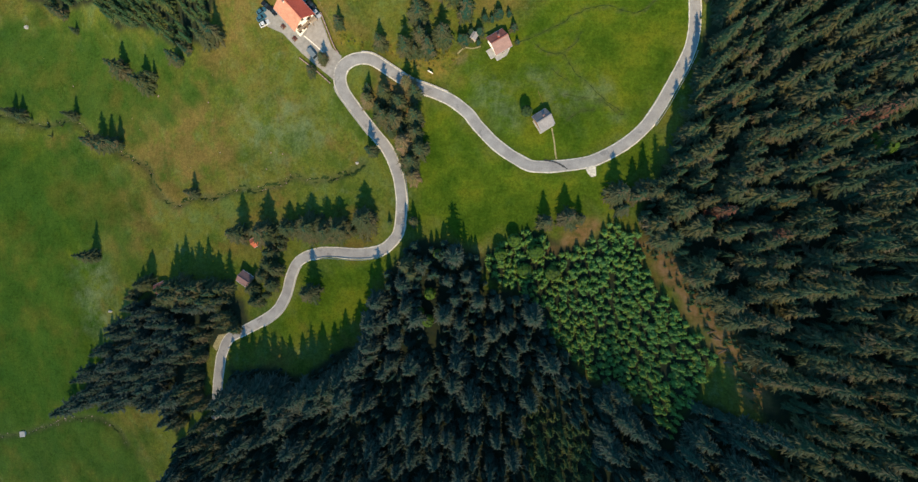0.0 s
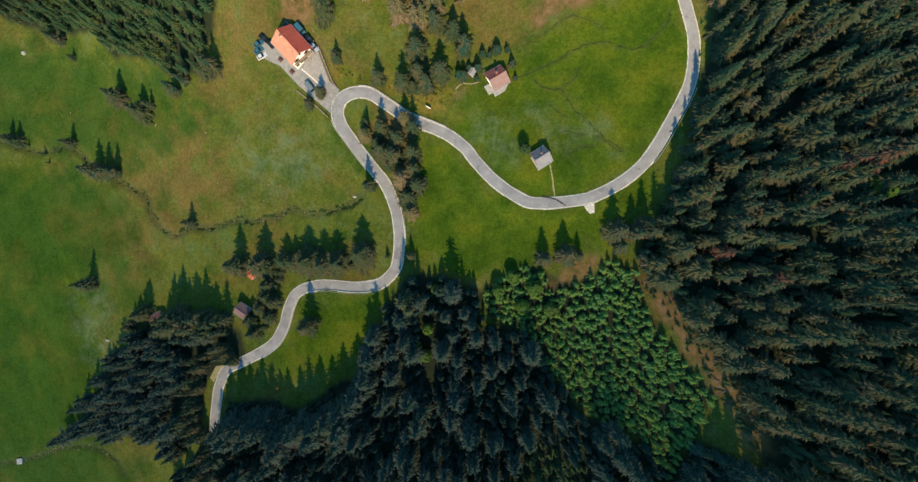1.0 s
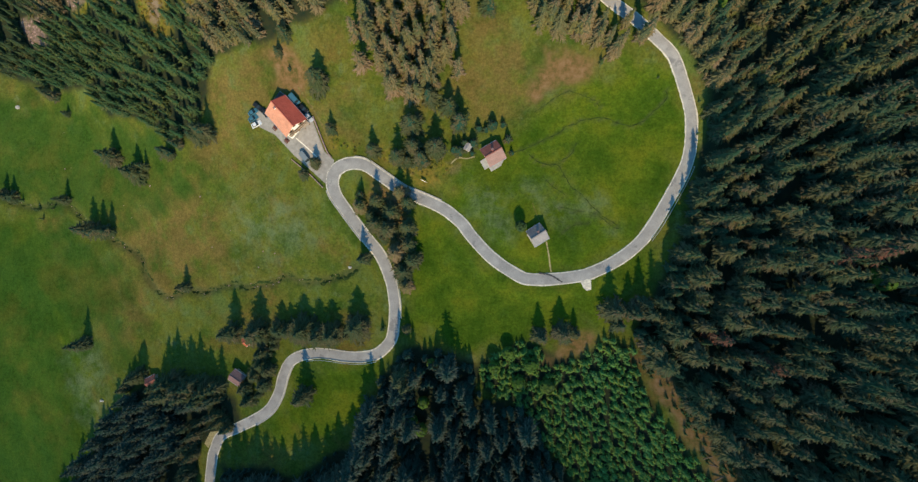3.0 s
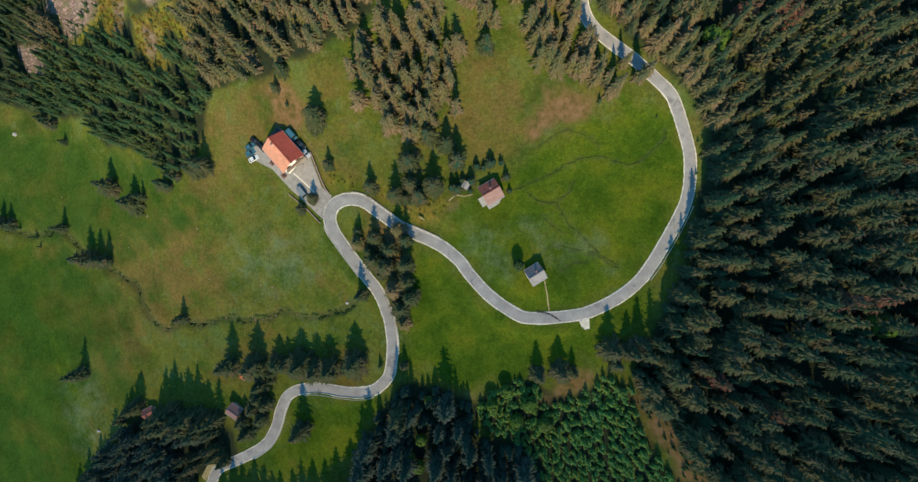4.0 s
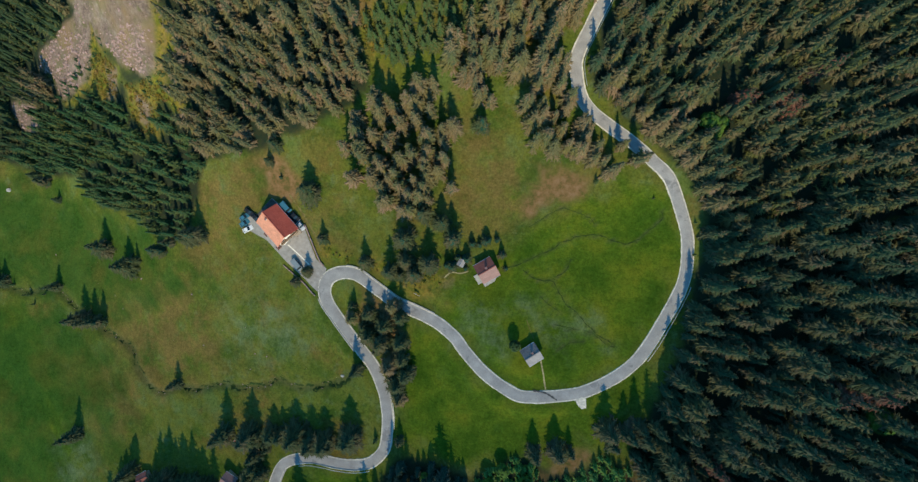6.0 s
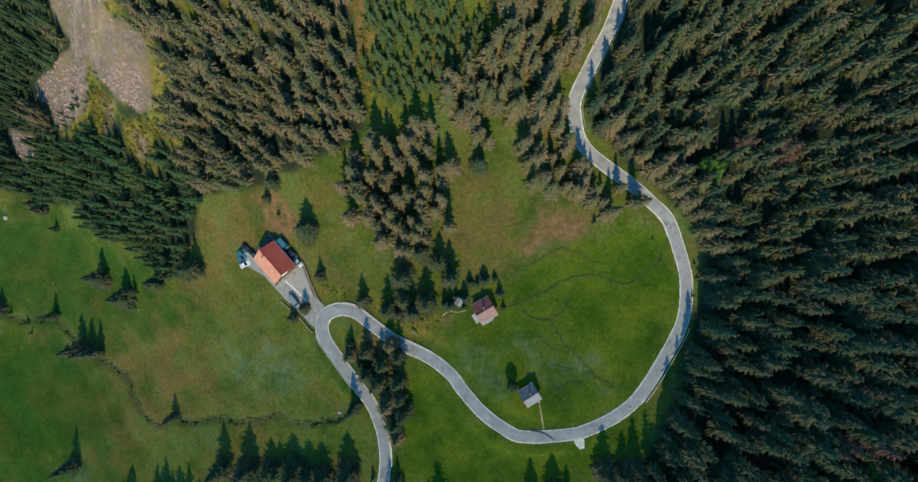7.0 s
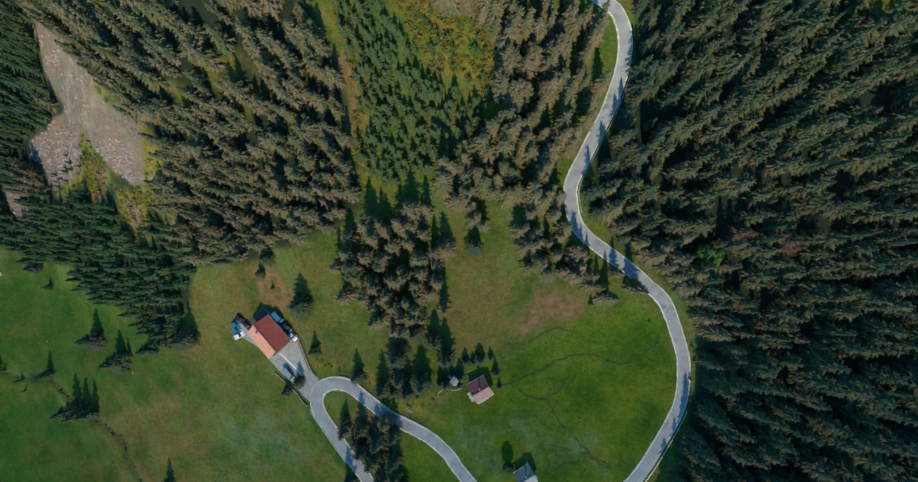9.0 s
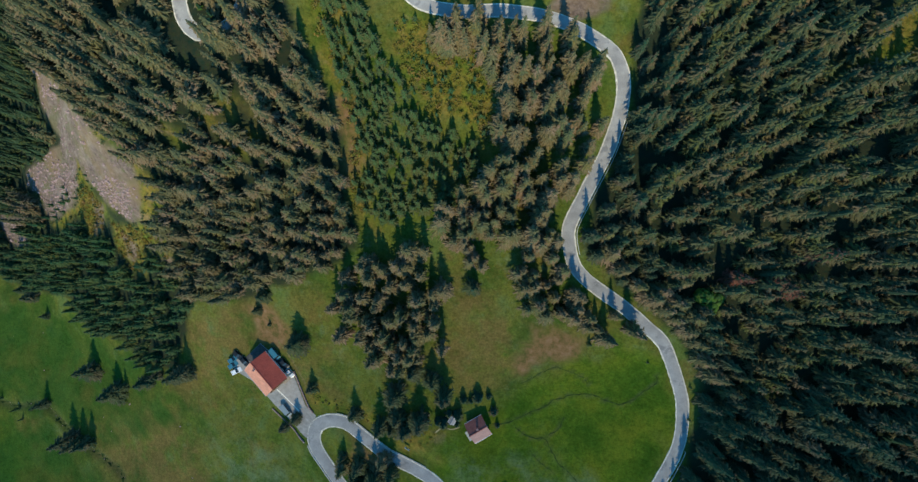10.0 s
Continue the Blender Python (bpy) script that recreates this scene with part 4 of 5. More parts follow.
SCRUB = [(-57, 87.1), (-46.5, 82.2), (-38.7, 80.8), (-27.9, 76.6), (-17.4, 70.1), (-10, 70.5), (-5, 76), (-9, 78.8), (-24.8, 80), (-40.2, 84), (-49.5, 89.7)]
forest("scrub", LOWBUSH, scatter(SCRUB, 1.5, 55, [], fill=0.45, wander=0.7, margin=3.6), 0.3, 1.3, [YELLOW, BARK], "low yellow-brown scrub above the hairpin road", 92, 1.2)
# below the barn
for x, y, h in [(49.8, 23.6, 14), (55.6, 23.1, 13), (25.3, 14.5, 12), (32.7, 15.7, 12.5), (37.4, 15.5, 9), (59.6, 26.3, 12), (51.6, 19.2, 10)]:
    plant(EDGE, x, y, h, 1.45)
plant(BROADLEAF, 17.9, 53, 5.0, 1.25)
for x, y, h in [(-3.4, 80.5, 4.5), (1.3, 83.0, 4), (3.4, 88.4, 3), (6.0, 88.0, 2.4), (8.5, 89.3, 4), (12.1, 89.7, 2.5), (13.9, 84.4, 3.2), (15.2, 79.7, 1.8), (-5.0, 81, 4), (-1.5, 83.5, 3),
                (1.0, 79.6, 2.2)]:
    plant(BUSH, x, y, h * 1.3, 1.55)

# woods; those near the road are trees of their own
WOODS = [
    ("forest_east", EAST, 6.0, 13, 20, 21, [THICKET, VERGE], SPRUCE, PLAIN, 0, "dense dark spruce forest on the steep eastern slope"),
    ("forest_upper_east", NORTH_EAST_SLOPE, 4.6, 8, 16, 20, [NORTH_EAST_CLEARING], DUSKY, TUFT, 0, "dense olive spruce forest above the upper road"),
    ("forest_south", SOUTH, 8.4, 15, 22, 22, [THICKET, LANE, SPARSE], SHADED_SPRUCE, PLAIN, 0, "dense dark spruce forest in deep shade beside the road"),
    ("forest_southwest", SOUTHWEST, 4.6, 9, 15, 23, [[(-147, -20), (-132, -20), (-132, -4), (-147, -4)]], SHADED_SPRUCE, PLAIN, 0, "dark spruce wood beside the lower meadow"),
    ("forest_centre", CENTRE, 4.7, 12, 18, 24, [], OLIVE, STAR, 0, "spruce grove on the pasture above the hairpin"),
    ("forest_middle", MIDDLE, 4.2, 11, 17, 25, [], OLIVE, STAR, 0, "spruce wood along the upper road"),
    ("forest_strip", STRIP, 4.3, 11, 16, 26, [], OLIVE, STAR, 0, "narrow strip of olive-brown spruces"),
    ("forest_northwest", NORTHWEST, 4.1, 8, 15, 27, [SCREE, NURSERY, WEST_SLOPE, LOWER_SLOPE, FAN, TONGUE, NOTCH, BARE_STRIP, SCREE_CLEARANCE] + CLEARINGS, OLIVE, TUFT, 1.0, "dense spruce forest on the north-western slope around the scree"),
    ("forest_lower_slope", LOWER_SLOPE, 4.0, 6, 11, 29, [SCREE, TONGUE, NOTCH, FAN, BLOCKS_LOW, SCREE_CLEARANCE], MIXED, TUFT, 2.5, "dense dark green spruce forest below the scree"),
    ("forest_northeast", NORTHEAST, 4.5, 12, 18, 28, [GLADE], OLIVE, STAR, 0, "open olive-brown spruce wood below the upper bend"),
]
near_count = 0
for name, outline, gap, low, high, seed, off, needles, shapes, clear, label in WOODS:
    places = scatter(outline, gap, seed, off, margin=3.0 if outline in (EAST, NORTH_EAST_SLOPE) else 4.0 if outline is MIDDLE else 4.8, clear=clear)
    d = nearest(places[:, 0], places[:, 1], ROAD)[0]
    single = d < 15
    for x, y in places[single]:
        if near_count < 300:
            near_count += 1
            plant(EDGE if needles in (SPRUCE, SHADED_SPRUCE, DUSKY) else EDGE_OLIVE, float(x), float(y), float(RNG.uniform(low, high)), 0.88)
        else:
            single[(places[:, 0] == x) & (places[:, 1] == y)] = False
    forest(name, shapes, places[~single], low, high, [needles, BARK], label, seed + 50, thin=1.15 if outline is EAST else 1.3 if outline is SOUTHWEST else 1.0, spread=(1.2, 1.2) if outline in (SOUTH, EAST) else (2.0, 1.6))
for name, outline, gap, low, high, seed, off, label in [
        ("understory_south", SOUTH, 3.4, 6, 10, 61, [THICKET, LANE, SPARSE], "dark smaller spruces in the shade of the tall ones"),
        # low trees added on the bank to deepen its dark shade
        ("understory_bank", SHADED_BANK, 2.6, 2, 5, 63, [SOUTH], "low dark spruces in the shade below the road"),
        ("understory_east", EAST, 4.6, 6, 11, 62, [THICKET, VERGE], "smaller spruces between the tall ones on the eastern slope")]:
    forest(name, LOWER, scatter(outline, gap, seed, off, margin=6.0, fill=0.9), low, high, [SPRUCE if outline is EAST else SHADED_SPRUCE, BARK], label, seed)
forest("forest_young", SAPLINGS, scatter(THICKET, 1.9, 31, [SANDY], fill=0.97, wander=0.45), 2.0, 4.6, [YOUNG, BARK], "dense bright green young spruce thicket", 81, 1.15)
forest("verge_shrubs", SAPLINGS, scatter(VERGE, 2.3, 57, [], fill=0.75, wander=0.6), 0.8, 3.4, [MIXED, BARK], "low mixed shrubs between thicket and forest", 94, 1.1)
forest("forest_nursery", SAPLINGS, scatter(NURSERY, 2.75, 32, [GLADE, BARE_STRIP], fill=0.95), 4.0, 7.5, [SAPLING, BARK], "young light green spruce plantation on the slope", 82, 1.05)
forest("forest_glade", SAPLINGS, scatter(GLADE, 2.7, 33, [], fill=0.5, wander=0.8), 0.6, 4.2, [MIXED, BARK], "scattered seedlings in the yellow glade", 83, 1.2)
forest("glade_shrubs", LOWBUSH, scatter(GLADE, 1.4, 38, [], fill=0.6, wander=0.7), 0.4, 2.0, [YELLOW, BARK], "low yellow-green shrubs and tall grass in the glade", 88, 1.2)
forest("scree_shrubs", LOWBUSH, np.concatenate([scatter(o, 1.5, 39 + k, [], fill=0.6, wander=0.6) for k, o in enumerate((TONGUE, FAN))]), 0.4, 1.8, [AMBER, BARK],
       "amber and yellow-green shrubs on the foot of the scree", 89, 1.2)
forest("scree_edge_shrubs", LOWBUSH, scatter(SCREE_CLEARANCE, 1.9, 58, [SCREE], fill=0.45, wander=0.7), 0.4, 1.8, [MIXED, BARK], "low mixed green shrubs along the edge of the scree", 95, 1.2)
forest("scree_spruces", SMALL, scatter([(-184, 162), (-160, 172), (-156, 163), (-166, 154), (-186, 155)], 3.6, 59, [], fill=0.45, wander=0.7), 1.0, 4.0, [MIXED, BARK],
       "scattered small spruces growing between scree blocks", 96, 1.1)
forest("nursery_edge_shrubs", LOWBUSH, scatter([(-41, 209), (-34.7, 193.3), (-31.9, 174.4), (-34, 156.5), (-28.3, 148.7), (-30.1, 163.5), (-29.1, 180.5), (-34.7, 203), (-36.4, 221.9), (-42.5, 223.6)], 1.7, 48, [], fill=0.6, wander=0.6),
       0.6, 2.6, [YELLOW, BARK], "low yellow-green shrubs along the plantation's edge", 91, 1.2)
forest("forest_west_slope", SMALL, scatter(WEST_SLOPE, 3.7, 34, [SCREE, BLOCKS_LOW, SCREE_CLEARANCE], fill=0.96), 5.0, 10.0, [SLOPE, BARK], "dense green young spruces west of the scree", 84, 1.05)
forest("forest_scree", SMALL, scatter([(-156, 170), (-143.8, 171.1), (-134.7, 153.4), (-127.5, 135.8), (-114.6, 137.3), (-104.7, 144.2), (-117.9, 150.1), (-139.7, 149.9), (-152.5, 150.2)], 3.6, 37, [], fill=0.5, wander=0.6),
       0.8, 2.6, [MIXED, BARK], "low green spruces at the foot of the scree", 87, 1.1)
forest("forest_sparse", PLAIN, scatter(SPARSE, 9.0, 35, [], fill=0.8), 10, 15, [MIXED, BARK], "thin open stand of spruces with bare trunks", 85, 0.8)
forest("forest_undergrowth", SAPLINGS, scatter(SPARSE, 2.7, 56, [], fill=0.95), 2.5, 5.5, [MIXED, BARK], "green young spruces under the thin stand", 93, 1.1)
forest("forest_bend", SMALL, scatter([(-73.2, 210.2), (-72.4, 205.8), (-69.2, 204.3), (-64.2, 207.2), (-62.2, 215.2)], 2.4, 36, [], margin=4.0), 1.0, 3.5, [BRIGHT, BARK], "bright green shrubs inside the upper hairpin", 86, 1.4)
DRY = (FINE, DEAD, "dead_spruce", "dead reddish-brown spruce in the dark forest", "tree", "dead spruces")
GREEN = (LEAFY, BRIGHT, "broadleaf_tree", "bright green broadleaf tree among dark spruces", "tree", "bright broadleaf trees")
for x, y, h in [(96.6, 129, 15), (94.5, 131, 13), (98.5, 127.5, 14), (85.3, 131.8, 13), (87.5, 130.8, 12), (106, 138.9, 15), (110.5, 43.8, 20), (108, 42.5, 18), (118.5, 44.3, 19), (79.9, 16.9, 17),
                (92.8, 8.8, 17)]:
    plant(DRY, x, y, h, 1.15)
for x, y, h in [(121.8, 36.2, 9), (78.9, 122.5, 7), (76.8, 126.1, 7), (81, 125, 6), (-17, -12, 6), (-18, -22, 7), (22, 4, 7), (14, 8, 6), (9, 3, 7), (18, -3, 6), (28, -4, 6), (-22, -19, 6), (-14, 3, 5)]:
    plant(GREEN, x, y, h, 1.1)
for x, y, h in [(-101, -54, 17), (-96.5, -52.5, 19), (-92, -53, 18), (-87, -52, 20), (-82.5, -53.5, 18), (-78, -55, 19), (-73.5, -55, 20), (-69, -54, 18), (-65, -51, 20), (-60.5, -49, 19), (-56, -47, 18),
                (-51.5, -45, 20), (-47.5, -42, 18), (-44, -37, 19), (-41, -31, 17), (-39, -23, 18), (-37.5, -15, 17), (-90, -57, 20), (-76, -59, 21), (-62, -54, 20), (-50, -49, 21), (-98, -58, 20)]:
    plant(SHADE, x, y, h + 2.5, 1.35)
for x, y, h in [(66, 121.5, 13), (70, 118.5, 12), (73.5, 115, 13), (76.5, 111, 12), (62, 125.5, 14), (58, 129.5, 13), (79, 106, 13), (69.5, 124, 14), (74, 120, 13), (65, 128, 13), (80, 113, 14), (53, 134, 13),
                (48.5, 139.5, 13), (47, 145, 12), (82, 101, 14), (70, 130, 13)]:
    plant(EDGE_OLIVE, x, y, h, 1.15)
for x, y, h in [(-106.3, -58, 16), (-114.2, -60, 15), (-106, -66, 17), (-114.6, -68, 15), (-106, -74, 16), (-115, -75, 15)]:
    plant(EDGE, x, y, h, 0.95)
for x, y, h in [(-63.3, 199.6, 15), (-59.6, 204.1, 16), (-57.1, 209.3, 16), (-54.5, 215.5, 15), (-66.4, 197.7, 14), (-55.9, 202.2, 15)]:
    plant(EDGE_OLIVE, x, y, h, 1.1)
for x, y, h in [(-2.9, 203.2, 12), (-1, 207, 13), (4.6, 201.9, 12), (8.4, 204.6, 13), (12.9, 193.2, 12), (14.1, 198.6, 13), (-5.9, 205.4, 11), (1.5, 204.5, 12)]:
    plant(EDGE_OLIVE, x, y, h, 0.95)


# ---- houses ----
def spot_for(x, y, angle, radius=3.0):
    """A level seat for a building: the mean height of the ground under it."""
    a = [(x, y)] + [(x + radius * math.cos(k), y + radius * math.sin(k)) for k in (0.8, 2.4, 3.9, 5.5)]
    return pose(x, y, float(np.mean(height(*zip(*a)))), 0, 0, angle)


def window(parent, x, y, z, w, h, facing, shutter=None):
    """A framed window on a wall that faces +x, -x, +y or -y."""
    turn = {"-y": 0, "+x": 90, "+y": 180, "-x": 270}[facing]
    m = pose(x, y, z, 0, 0, turn)
    bm = bmesh.new()
    t = 0.09
    add_box(bm, -w / 2 - t, -0.06, -t, w / 2 + t, 0.02, 0)
    add_box(bm, -w / 2 - t, -0.06, h, w / 2 + t, 0.02, h + t)
    add_box(bm, -w / 2 - t, -0.06, 0, -w / 2, 0.02, h)
    add_box(bm, w / 2, -0.06, 0, w / 2 + t, 0.02, h)
    add_box(bm, -0.03, -0.05, 0, 0.03, 0.02, h)
    bm.transform(m)
    win = part("window", bm, TIMBER, parent)
    bm = box(-w / 2, -0.025, 0, w / 2, 0.015, h)
    bm.transform(m)
    part("pane", bm, GLASS, win)
    bm = box(-w / 2 - 0.15, -0.16, -t - 0.05, w / 2 + 0.15, 0.0, -t)
    bm.transform(m)
    part("window_sill", bm, CONCRETE, win)
    if shutter:
        for s in (-1, 1):
            bm = box(s * (w / 2 + 0.1) if s > 0 else -(w / 2 + 0.1) - w / 2, -0.07, 0, (w / 2 + 0.1 + w / 2) if s > 0 else -(w / 2 + 0.1), -0.03, h)
            bm.transform(m)
            part("shutter", bm, shutter, win)


def gabled(name, spot, length, width, eave, ridge, walls, tiles, label, category="house", over=0.7, sunny=None):
    """A house with its ridge along x: walls with gables, two tiled roof slopes with courses, ridge cap, gutters and
    fascia. sunny: paler tiles for the -y slope, sunlight put into their colour.
    """
    house = tagged(new(name), label, category)
    house.matrix_world = spot
    l, w = length / 2 - over, width / 2 - over
    slope = (ridge - eave) / (width / 2)
    top = ridge - 0.16
    bm = prism([(-w, -3.0), (w, -3.0), (w, eave + slope * over - 0.12), (0, top - 0.06), (-w, eave + slope * over - 0.12)], -l, l)
    bm.transform(pose(0, 0, 0, 0, 0, 90))
    part("wall", bm, walls, house)
    for s in (-1, 1):
        run = math.hypot(width / 2, ridge - eave)
        courses = max(5, int(run / 0.42))
        verts, faces = [], []
        for c in range(courses):
            a, b = c / courses, (c + 1) / courses
            for (u, h) in ((a, 0.0), (b, 0.05)):
                for x in (-length / 2, length / 2):
                    verts.append((x, s * (width / 2) * u, ridge - (ridge - eave) * u + h))
            k = 4 * c
            faces.append((k, k + 1, k + 3, k + 2) if s < 0 else (k + 1, k, k + 2, k + 3))
            if c:
                faces.append((k - 2, k - 1, k + 1, k) if s < 0 else (k - 1, k - 2, k, k + 1))
        n = len(verts)
        for x in (-length / 2, length / 2):
            verts += [(x, 0, ridge - 0.2), (x, s * width / 2, eave - 0.2)]
        faces += [(n, n + 1, n + 3, n + 2), (0, 1, n + 2, n), (4 * courses - 2, 4 * courses - 1, n + 3, n + 1),
                  (0, 4 * courses - 2, n + 1, n), (1, 4 * courses - 1, n + 3, n + 2)]
        bm = bmesh.new()
        vv = [bm.verts.new(v) for v in verts]
        for f in faces:
            bm.faces.new([vv[i] for i in f])
        bmesh.ops.recalc_face_normals(bm, faces=bm.faces)
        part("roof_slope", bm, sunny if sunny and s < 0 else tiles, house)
        bm = box(-length / 2, s * width / 2 - 0.08 + 0.06 * s, eave - 0.14, length / 2, s * width / 2 + 0.08 + 0.06 * s, eave - 0.02, bevel=0.03)
        part("gutter", bm, METAL, house)
    bm = prism([(-0.22, ridge - 0.06), (0.22, ridge - 0.06), (0.1, ridge + 0.1), (-0.1, ridge + 0.1)], -length / 2 - 0.05, length / 2 + 0.05)
    bm.transform(pose(0, 0, 0, 0, 0, 90))
    part("ridge_cap", bm, tiles, house)
    return house


def chimney(house, x, y, z0, z1, material=CONCRETE, wide=0.7):
    bm = bmesh.new()
    add_box(bm, x - wide / 2, y - wide / 2, z0, x + wide / 2, y + wide / 2, z1, bevel=0.03)
    c = part("chimney", bm, material, house)
    part("chimney_cap", box(x - wide / 2 - 0.1, y - wide / 2 - 0.1, z1, x + wide / 2 + 0.1, y + wide / 2 + 0.1, z1 + 0.12), DARK_TILE, c)


def balcony(house, x, y0, y1, z, deep):
    """A timber balcony on the gable that faces +x."""
    deck = part("balcony", box(x, y0, z, x + deep, y1, z + 0.15), TIMBER, house, "brown timber balcony")
    bm = bmesh.new()
    add_box(bm, x + deep - 0.08, y0, z + 1.0, x + deep, y1, z + 1.1)
    k = y0
    while k < y1:
        add_box(bm, x + deep - 0.06, k, z + 0.15, x + deep - 0.02, k + 0.12, z + 1.0)
        k += 0.3
    part("railing", bm, PALE_TIMBER, deck)


# the inn: red tiled roof, white gable towards the yard
INN = spot_for(-69.0, 95.4, -48.0)
inn = gabled("guest_house", INN, 12.6, 10.3, 4.3, 7.5, PLASTER, RED_TILE, "white plastered guest house, red gable roof, sunlit slope coloured paler salmon", sunny=SUNLIT_TILE)
for y in (-3.2, -1.1, 1.1, 3.2):
    window(inn, 5.61, y, 0.6, 1.1, 1.3, "+x")
for y in (-2.4, 2.4):
    window(inn, 5.61, y, 3.2, 1.0, 1.2, "+x", TIMBER)
window(inn, 5.61, 0, 5.3, 0.8, 0.8, "+x")
balcony(inn, 5.6, -4.0, 4.0, 2.7, 1.0)
for x in (-4, -1.5, 1.5, 4):
    for s, face in ((-1, "-y"), (1, "+y")):
        window(inn, x, s * 4.46, 0.5, 1.0, 1.2, face)
        window(inn, x, s * 4.46, 2.7, 1.0, 1.2, face)
chimney(inn, -3.4, -0.8, 6.2, 7.75, PLASTER, 0.5)
part("door", box(5.6, -0.5, 0.0, 5.66, 0.5, 2.1), TIMBER, inn)
part("porch", box(5.6, 2.0, 2.6, 7.4, 4.6, 2.75), PALE_TIMBER, inn, "pale porch roof")
for y in (2.2, 4.4):
    part("porch_post", box(7.2, y - 0.07, -1.0, 7.34, y + 0.07, 2.6), TIMBER, inn)

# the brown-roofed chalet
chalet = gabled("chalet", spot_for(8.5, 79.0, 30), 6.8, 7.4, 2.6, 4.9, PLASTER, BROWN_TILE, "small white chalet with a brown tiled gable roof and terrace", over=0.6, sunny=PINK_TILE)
chimney(chalet, 0.2, 0.9, 4.0, 5.5, RED_TILE, 0.6)
for x in (-1.5, 1.5):
    window(chalet, x, -3.11, 0.8, 1.0, 1.2, "-y", TIMBER)
    window(chalet, x, 3.11, 0.8, 1.0, 1.2, "+y", TIMBER)
for y in (-1.5, 1.5):
    window(chalet, 2.81, y, 1.0, 0.9, 1.1, "+x", TIMBER)
part("terrace", box(-3.4, -4.8, -1.5, 2.8, -3.1, 0.25, bevel=0.03), CONCRETE, chalet, "pale concrete terrace")
part("terrace", box(-5.0, -3.0, -1.5, -2.8, 0.5, 0.3, bevel=0.03), CONCRETE, chalet, "pale concrete terrace")
part("door", box(-0.5, -3.16, 0.25, 0.5, -3.1, 2.2), TIMBER, chalet)

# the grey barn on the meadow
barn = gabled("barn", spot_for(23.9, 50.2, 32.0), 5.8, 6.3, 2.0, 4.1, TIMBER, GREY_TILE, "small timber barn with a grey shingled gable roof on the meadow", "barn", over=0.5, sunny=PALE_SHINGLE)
chimney(barn, 0.4, 0.8, 3.2, 4.2, CONCRETE, 0.5)
part("door", box(-0.9, -2.72, 0.0, 0.9, -2.64, 1.9), PALE_TIMBER, barn)
window(barn, 1.7, -2.66, 0.8, 0.7, 0.7, "-y")
part("plinth", box(-2.9, -3.3, -2.5, 2.9, 3.0, 0.12, bevel=0.03), CONCRETE, barn, "pale stone plinth")

# huts by the lower road
hut = gabled("hut", spot_for(-91, 8.6, 35, 2), 4.2, 3.9, 2.3, 3.5, PALE_TIMBER, ORANGE_TILE, "small timber hut with an orange-red tiled roof among spruces", "hut", over=0.4)
part("door", box(-0.45, -1.62, 0.0, 0.45, -1.54, 1.9), TIMBER, hut)
hut = gabled("hut", spot_for(-95.8, -7.0, -33, 2), 5.6, 5.2, 2.6, 4.2, PALE_TIMBER, DARK_TILE, "small hut with a weathered dark brown roof at the forest edge", "hut", over=0.4)
part("door", box(-0.45, -2.27, 0.0, 0.45, -2.2, 1.9), TIMBER, hut)
hut = gabled("hut", spot_for(-138.8, -11.4, 28, 2), 5.0, 4.4, 2.4, 3.8, PALE_TIMBER, BROWN_TILE, "small reddish-brown roofed hut at the edge of the spruces", "hut", over=0.4)
part("door", box(-0.45, -1.87, 0.0, 0.45, -1.8, 1.9), TIMBER, hut)
shed = gabled("garden_shed", spot_for(-0.4, 81.6, 60, 1), 2.6, 2.2, 1.9, 2.6, PALE_TIMBER, PALE_SHINGLE, "small pale garden shed beside the chalet", "shed", over=0.2)
part("door", box(-0.35, -0.96, 0.0, 0.35, -0.9, 1.7), TIMBER, shed)


# ---- the yard of the guest house ----
def sheet(name, outline, lift, material, label, step=0.7):
    """A paved area laid on the ground within an outline."""
    p = np.array(outline)
    bm = bmesh.new()
    vs = [bm.verts.new((x, y, 0)) for x, y in outline]
    bm.faces.new(vs)
    bmesh.ops.triangulate(bm, faces=bm.faces)
    for axis_no in (0, 1):
        n = Vector((1, 0, 0)) if axis_no == 0 else Vector((0, 1, 0))
        for c in np.arange(p[:, axis_no].min() + step, p[:, axis_no].max(), step):
            bmesh.ops.bisect_plane(bm, geom=bm.verts[:] + bm.edges[:] + bm.faces[:], plane_co=n * float(c), plane_no=n)
    co = np.array([v.co[:] for v in bm.verts])
    for v, z in zip(bm.verts, height(co[:, 0], co[:, 1])):
        v.co.z = float(z) + lift
    bmesh.ops.recalc_face_normals(bm, faces=bm.faces)
    return tagged(part(name, bm, material), label, "pavement", kind="structure")


sheet("pavement", LOT, 0.12, YARD, "pale grey asphalt yard around the guest house")
# the guest house's shadow, laid as a dark sheet on the pale yard
sheet("pavement", [(-80.2, 100.0), (-79.2, 100.2), (-72.5, 105.8), (-60.6, 95.9), (-62.2, 94.2), (-69.0, 99.0), (-75.0, 97.0)], 0.15, TARMAC_AND_SHADOW, "dark strip behind the guest house, laid as its shadow")
sheet("pavement", [(-63.6, 91.6), (-60.2, 94.2), (-55.6, 83.0), (-58.2, 80.9), (-66.6, 88.6)], 0.17, PAVING, "warm grey paved terrace in front of the guest house")


